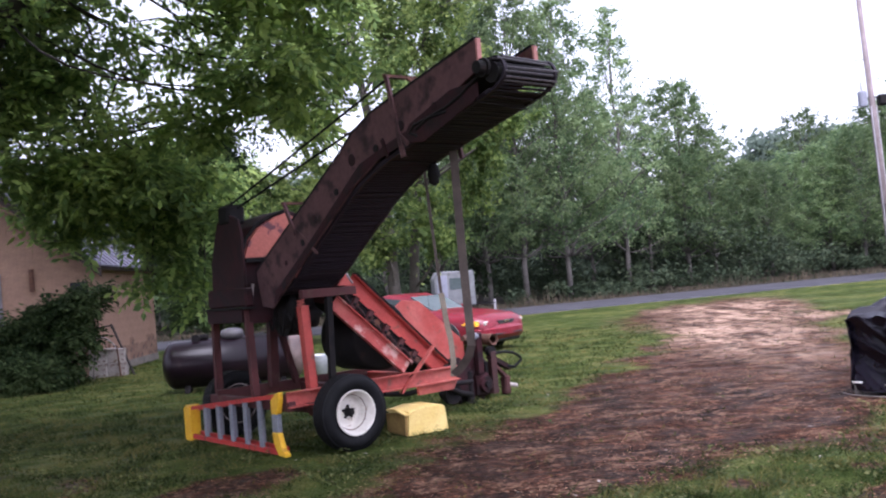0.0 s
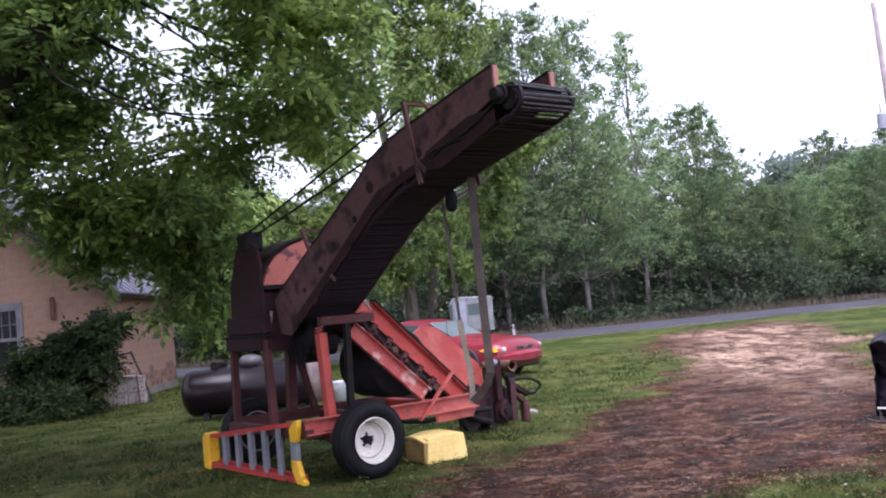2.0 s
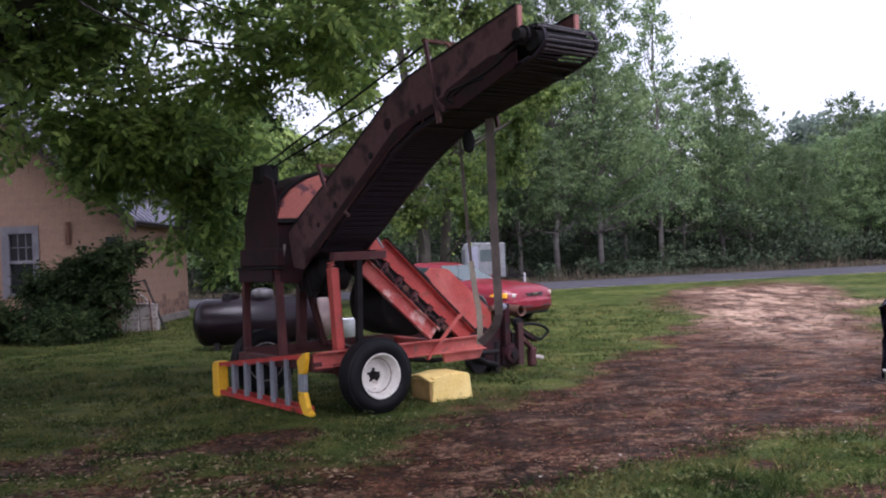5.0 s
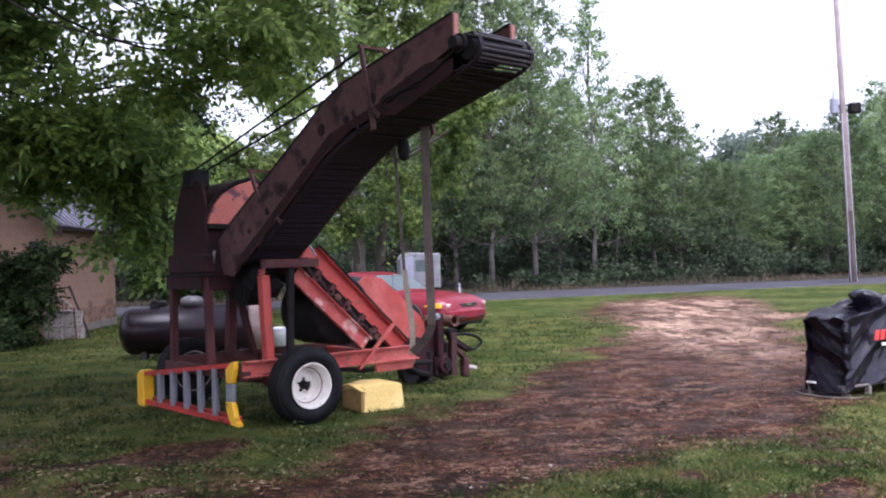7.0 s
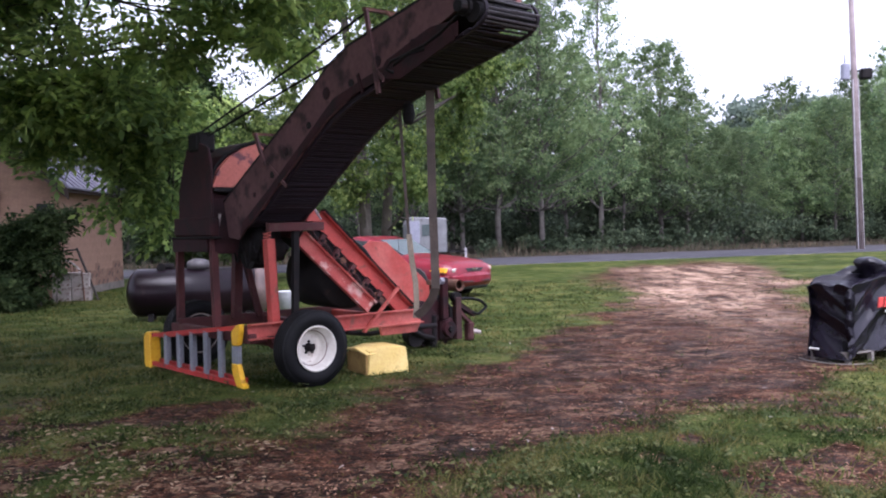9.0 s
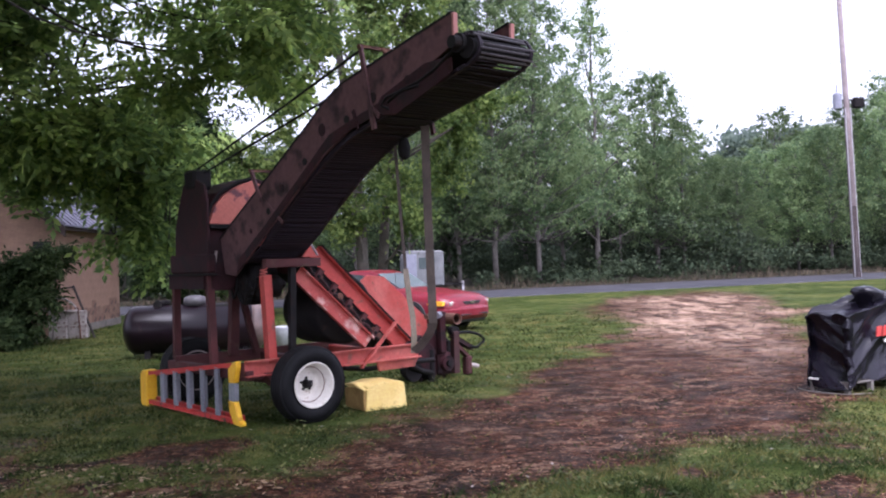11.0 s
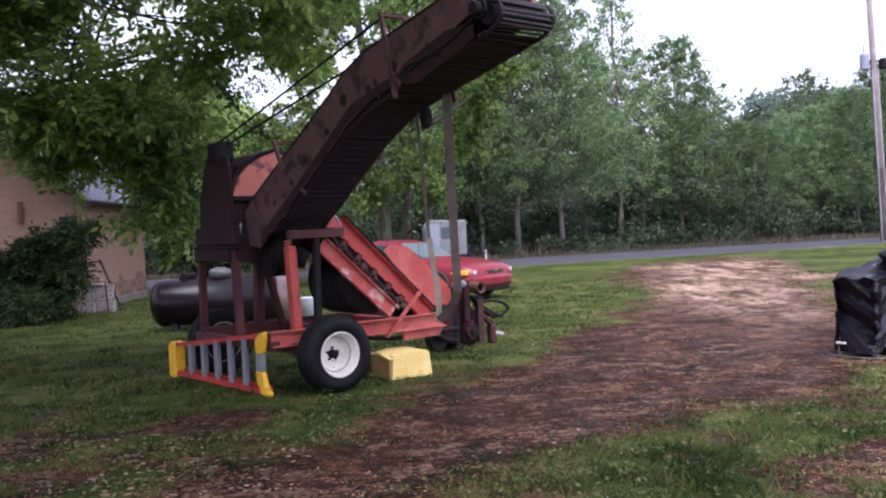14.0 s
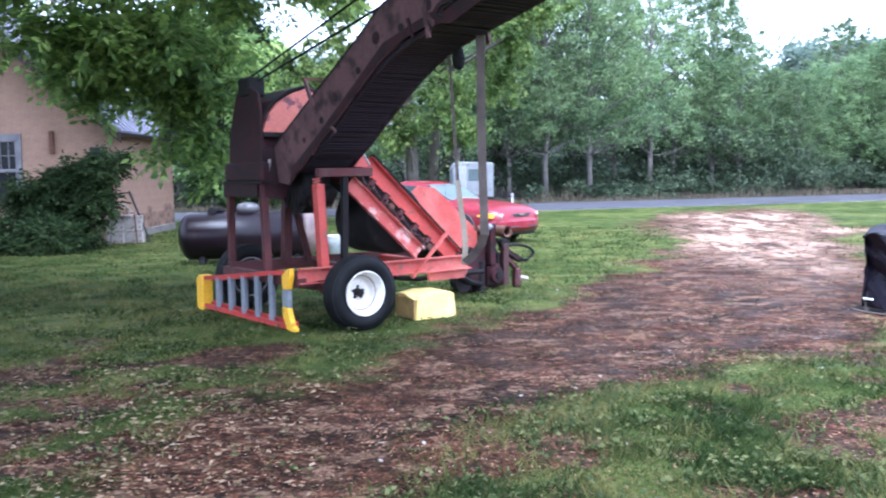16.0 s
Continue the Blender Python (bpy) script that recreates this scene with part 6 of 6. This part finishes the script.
part("bumper", slab([(1.9, -0.9), (2.12, -0.87), (2.28, -0.72), (2.36, -0.45), (2.39, 0), (2.36, 0.45), (2.28, 0.72), (2.12, 0.87), (1.9, 0.9)], 2, 0.29, 0.555, 0.06), CAR_RED, car, "red front bumper")
part("bumper_intake", box((2.2, -0.5, 0.36), (2.382, 0.5, 0.395), 0.01), CAR_BLACK, car)
part("lower_valance", box((1.9, -0.7, 0.19), (2.2, 0.7, 0.3), 0.03), CAR_BLACK, car)
part("antenna", tube([(0.75, -0.7, 0.9), (0.72, -0.7, 1.5)], 0.006, 5), CAR_BLACK, car)

# ---- white camper across the road edge ----
camper = thing("camper_trailer", pose(-2.5, 40.2, 0, 0, 0, 8), "white box camper trailer parked beyond the car", "trailer")
part("camper_body", slab([(-0.6, 0.45), (1.2, 0.45), (1.2, 1.98), (-0.4, 2.03), (-0.6, 1.75)], 1, 0, 2.2, 0.05), CAMPER_WHITE, camper)
part("camper_window", box((0.1, -0.02, 1.2), (0.8, 0.02, 1.7), 0.01), GLASS, camper)
part("camper_door", box((-0.45, -0.02, 0.55), (0.0, 0.02, 1.85), 0.01), TRANSFORMER, camper)
for x in (-0.5, 0.5):
    part("camper_wheel", lathe([(0.05, 0.05), (0.05, 0.33), (0.25, 0.33), (0.25, 0.05)], 20, 1, (x, 0, 0.33)), RUBBER, camper)
part("camper_hitch", bar((1.2, 1.1, 0.5), (2.2, 1.1, 0.45), 0.1, 0.08), BLACK_STEEL, camper)
part("camper_jack", box((2.1, 1.05, 0.0), (2.2, 1.15, 0.6), 0.01), CONDUIT, camper)

# ---- utility pole ----
up = thing("utility_pole", pose(18.4, 44.9, 0), "tall wooden utility pole with transformer and conduit", "utility pole")
part("pole_shaft", tube([(0, 0, -0.2), (-0.18, 0, 7), (-0.4, 0, 14.3)], 0.185, 14, None, 0.11), POLE_WOOD, up, "weathered wooden pole", True)
part("conduit", tube([(-0.14, -0.1, 0), (-0.3, -0.1, 7), (-0.32, -0.1, 8.2)], 0.035, 8), CONDUIT, up)
part("conduit", tube([(0.13, -0.08, 0), (-0.04, -0.08, 7), (-0.06, -0.08, 8.2)], 0.035, 8), CONDUIT, up)
part("dark_strip", bar((0.0, -0.16, 0.05), (-0.1, -0.16, 3.5), 0.2, 0.02, 0.002, up=(0, 1, 0)), POLE_DARK, up)
part("transformer_can", lathe([(8.2, 0.16), (8.22, 0.21), (8.9, 0.21), (8.95, 0.17), (9.0, 0.02)], 20, 2, (-0.64, 0, 0)), TRANSFORMER, up, "grey transformer can")
part("bushing", tube([(-0.66, 0, 8.95), (-0.66, 0, 9.4)], 0.05, 8, None, 0.03), TRANSFORMER, up)
part("meter_box", box((0.06, -0.2, 8.2), (0.6, 0.2, 8.7), 0.06), BLACK_STEEL, up, "dark equipment box")
part("line_hook", tube([(-0.29, 0, 10.45), (-0.7, 0, 10.47), (-0.95, 0, 10.4), (-0.98, 0, 10.62)], 0.015, 6), BLACK_STEEL, up)
part("bracket", bar((-0.5, 0, 8.6), (0.2, 0, 8.6), 0.06, 0.06), BLACK_STEEL, up)

# ---- covered machine on a pallet ----
weld = thing("covered_machine", pose(3.955, 9.945, 0, 0, 0, 34), "machine under a wrinkled black vinyl cover on a wooden pallet", "covered machine")


def cover():
    """A draped box with creases; x along the long side, y across."""
    b = bmesh.new()
    lx, ly = 1.7, 0.56
    corners = [(0, 0), (lx, 0), (lx, ly), (0, ly)]
    place = []
    for (x0, y0), (x1, y1) in zip(corners, corners[1:] + corners[:1]):
        n = int(110 * math.hypot(x1 - x0, y1 - y0))
        for i in range(n):
            f = i / n
            # outward way, turning round the corner
            ex, ey = (y1 - y0), -(x1 - x0)
            ln = math.hypot(ex, ey)
            place.append((x0 + f * (x1 - x0), y0 + f * (y1 - y0), ex / ln, ey / ln))
    levels = 56
    rings = []
    for k in range(levels + 1):
        f = k / levels
        ring = []
        for x, y, ex, ey in place:
            top = 0.85 + 0.17 * min(1, max(0, x / 1.1)) + 0.07 * noise.noise((x * 4.2, y * 4.2, 3.3))
            hem = 0.04 + 0.09 * min(1, max(0, x / 0.2)) + 0.02 * math.sin(x * 9)
            z = hem + (top - hem) * f
            s = x if abs(ey) > 0.5 else y
            # long slanting folds, sharp on the ridge, and small puckers
            ridge = 1 - abs(noise.noise((s * 1.7 - z * 2.0, z * 1.3 + 3 * ex, 4.1 + ey))) * 2.2
            fine = 1 - abs(noise.noise((s * 6 - z * 7, z * 4.0 + s * 2, 9.3 + ex))) * 2
            d = 0.062 * ridge * (1 - 0.5 * f ** 3) + 0.014 * fine - 0.055
            d -= 0.05 * math.sin(math.pi * f) * (1 if ex < -0.5 else 0.4)
            d += 0.03 * max(0, f - 0.85) / 0.15
            # the corners are soft and sag
            near_corner = min(math.hypot(x - cx, y - cy) for cx, cy in corners)
            d -= 0.03 * math.exp(-(near_corner / 0.07) ** 2)
            z -= 0.05 * f ** 4 * math.exp(-(near_corner / 0.12) ** 2)
            ring.append(b.verts.new((x + ex * d, y + ey * d, z + 0.012 * fine * (f > 0.9))))
        rings.append(ring)
    for g in (0.94, 0.8, 0.6, 0.4, 0.2):
        ring = []
        for v in rings[levels]:
            x, y = 0.85 + (v.co.x - 0.85) * g, 0.28 + (v.co.y - 0.28) * g
            ring.append(b.verts.new((x, y, v.co.z + 0.015 * (1 - g) + (1 - abs(noise.noise((x * 5, y * 6, 1.7))) * 2) * 0.028 - 0.01)))
        rings.append(ring)
    n = len(place)
    for a, c in zip(rings, rings[1:]):
        for i in range(n):
            b.faces.new((a[i], a[(i + 1) % n], c[(i + 1) % n], c[i]))
    b.faces.new(rings[-1])
    bmesh.ops.recalc_face_normals(b, faces=b.faces[:])
    return b


part("cover", cover(), TARP, weld, "wrinkled black vinyl cover", True)
bump = lathe([(0.82, 0.1), (0.9, 0.1), (0.95, 0.115), (1.0, 0.15), (1.06, 0.165), (1.1, 0.13), (1.12, 0.08), (1.13, 0.01)], 36, 2, (0.78, 0.26, 0))
for v in bump.verts:
    lean = max(0, v.co.z - 0.95) * 0.35
    v.co += Vector((noise.noise(v.co * 9) * 0.035 - lean, noise.noise(v.co * 8 + Vector((3, 0, 0))) * 0.035, noise.noise(v.co * 6) * 0.02))
part("stack_hood", bump, TARP, weld, "hooded bulge over the exhaust", True)
# the maker's mark as plain slanting blocks
for k, wide in enumerate((0.08, 0.075, 0.085, 0.08, 0.075, 0.08)):
    x0 = 0.46 + 0.108 * k
    part("logo_block", slab([(x0, 0.585), (x0 + wide, 0.59), (x0 + wide + 0.02, 0.7), (x0 + 0.02, 0.695)], 1, -0.032, -0.012, 0.004), LOGO_RED, weld)
part("logo_block", box((0.6, -0.034, 0.52), (0.88, -0.012, 0.555), 0.003), LOGO_WHITE, weld)
part("logo_block", box((0.91, -0.034, 0.525), (1.12, -0.012, 0.56), 0.003), LOGO_RED, weld)
for x in (0.02, 0.42, 0.8, 1.2, 1.6):
    part("pallet_leg", box((x, 0.03, 0.0), (x + 0.045, 0.09, 0.1), 0.004), GREYWOOD, weld)
    part("pallet_leg", box((x, 0.45, 0.0), (x + 0.045, 0.51, 0.1), 0.004), GREYWOOD, weld)
part("pallet_deck", box((0.02, 0.03, 0.1), (1.66, 0.53, 0.125), 0.004), GREYWOOD, weld)
part("torn_flap", box((-0.045, 0.36, 0.13), (-0.03, 0.48, 0.15), 0.004), LOGO_WHITE, weld, "pale torn edge of the cover")
part("cord", tube([(-0.06, 0.6, 0.02), (-0.1, 0.45, 0.01), (-0.12, 0.2, 0.01), (-0.05, 0.0, 0.01), (0.2, -0.12, 0.01)], 0.008, 6), GREYWOOD, weld)

# ---- grass blades and fallen leaves ----
rg = np.random.default_rng(77)


def strewn(n, near_y=3.0, far_y=26.0):
    """Places over the yard, thinning with distance."""
    y = near_y * (far_y / near_y) ** rg.random(n)
    x = y * rg.uniform(-0.66, 0.56, n) + rg.uniform(-0.5, 0.5, n)
    return x, y


def attr_at(x, y, table):
    i = np.clip(np.searchsorted(gy, y), 1, rows_n - 1)
    j = np.clip(np.searchsorted(gx, x), 1, cols_n - 1)
    return table[i, j]


x, y = strewn(260000)
keep = attr_at(x, y, DIRT) + rg.normal(0, 0.3, len(x)) + 0.6 * attr_at(x, y, N2) + 0.2 * attr_at(x, y, N1) < 0.42
x, y = x[keep], y[keep]
n = len(x)
tuft = attr_at(x, y, N2)
h = rg.uniform(0.015, 0.05, n) * (1 + 0.8 * np.clip((8.5 - y) / 2.5, 0, 1) * (x > -0.5)) * (1 + 2.0 * np.clip(tuft, -0.4, 1)) * (1 + 0.9 * np.clip(attr_at(x, y, N1), -0.3, 1))
wd = rg.uniform(0.002, 0.005, n) * (1 + 0.1 * y)
a = rg.uniform(0, 2 * np.pi, n)
z = attr_at(x, y, GZ)
dx, dy = np.cos(a), np.sin(a)
lx, ly = rg.normal(0, 0.9, n) * h, rg.normal(0, 0.9, n) * h
v = np.stack([np.stack([x - dx * wd, y - dy * wd, z - 0.004], -1), np.stack([x + dx * wd, y + dy * wd, z - 0.004], -1), np.stack([x + lx, y + ly, z + h], -1)], 1)
tagged(arrays("grass", v.reshape(-1, 3), np.arange(3 * n).reshape(n, 3), GRASS_BLADE), "short mixed green lawn grass", "grass", kind="stuff")

x, y = strewn(52000, 3.0, 24)
d = attr_at(x, y, DIRT)
keep = rg.random(len(x)) < 0.25 + 0.75 * d
x, y = x[keep], y[keep]
c = np.stack([x, y, attr_at(x, y, GZ) + 0.008], -1)
vv, ff = leaves(c, 0.034, 0.017, rg)
vv = vv.reshape(-1, 4, 3)
vv[:, :, 2] = c[:, None, 2] + (vv[:, :, 2] - c[:, None, 2]) * 0.15
tagged(arrays("leaf_litter", vv.reshape(-1, 3), ff, DEAD_LEAF), "dry leaf litter strewn over the dirt", "leaf litter", kind="stuff")

# low broad-leaved weeds among the grass close by
x, y = strewn(5200, 3.6, 12)
keep = (attr_at(x, y, DIRT) + rg.normal(0, 0.2, len(x)) < 0.5) & (attr_at(x, y, N2) + rg.normal(0, 0.2, len(x)) > -0.05)
x, y = x[keep], y[keep]
k = np.repeat(np.arange(len(x)), 7)
n = len(k)
x, y = x[k] + rg.normal(0, 0.045, n), y[k] + rg.normal(0, 0.045, n)
c = np.stack([x, y, attr_at(x, y, GZ) + rg.uniform(0.012, 0.06, n)], -1)
vv, ff = leaves(c, 0.045, 0.028, rg, np.tile((0.0, 0.0, 1.3), (n, 1)), 0.6)
tagged(arrays("yard_weeds", vv, ff, WEED_LEAF), "low broad-leaved weeds in the grass", "weeds", kind="stuff")

# broad dead leaves lying in the thin grass close by
n = 2300
x, y = rg.uniform(-4.6, -0.6, n), rg.uniform(3.6, 7.4, n)
keep = edge_distance(x, y, LITTER) + 0.8 * attr_at(x, y, N1) > -0.1
x, y = x[keep], y[keep]
c = np.stack([x, y, attr_at(x, y, GZ) + 0.016], -1)
vv, ff = leaves(c, 0.065, 0.036, rg)
vv = vv.reshape(-1, 4, 3)
vv[:, :, 2] = c[:, None, 2] + (vv[:, :, 2] - c[:, None, 2]) * 0.2
tagged(arrays("dead_leaves", vv.reshape(-1, 3), ff, TAN_LEAF), "broad tan dead leaves lying in thin grass", "leaves", kind="stuff")

# a few pale curled leaves and chips
x, y = strewn(90, 4.0, 15)
c = np.stack([x, y, attr_at(x, y, GZ) + 0.012], -1)
vv, ff = leaves(c, 0.07, 0.03, rg)
vv = vv.reshape(-1, 4, 3)
vv[:, :, 2] = c[:, None, 2] + (vv[:, :, 2] - c[:, None, 2]) * 0.25
tagged(arrays("pale_leaves", vv.reshape(-1, 3), ff, CONCRETE), "scattered pale dry leaves on the ground", "leaves", kind="stuff")
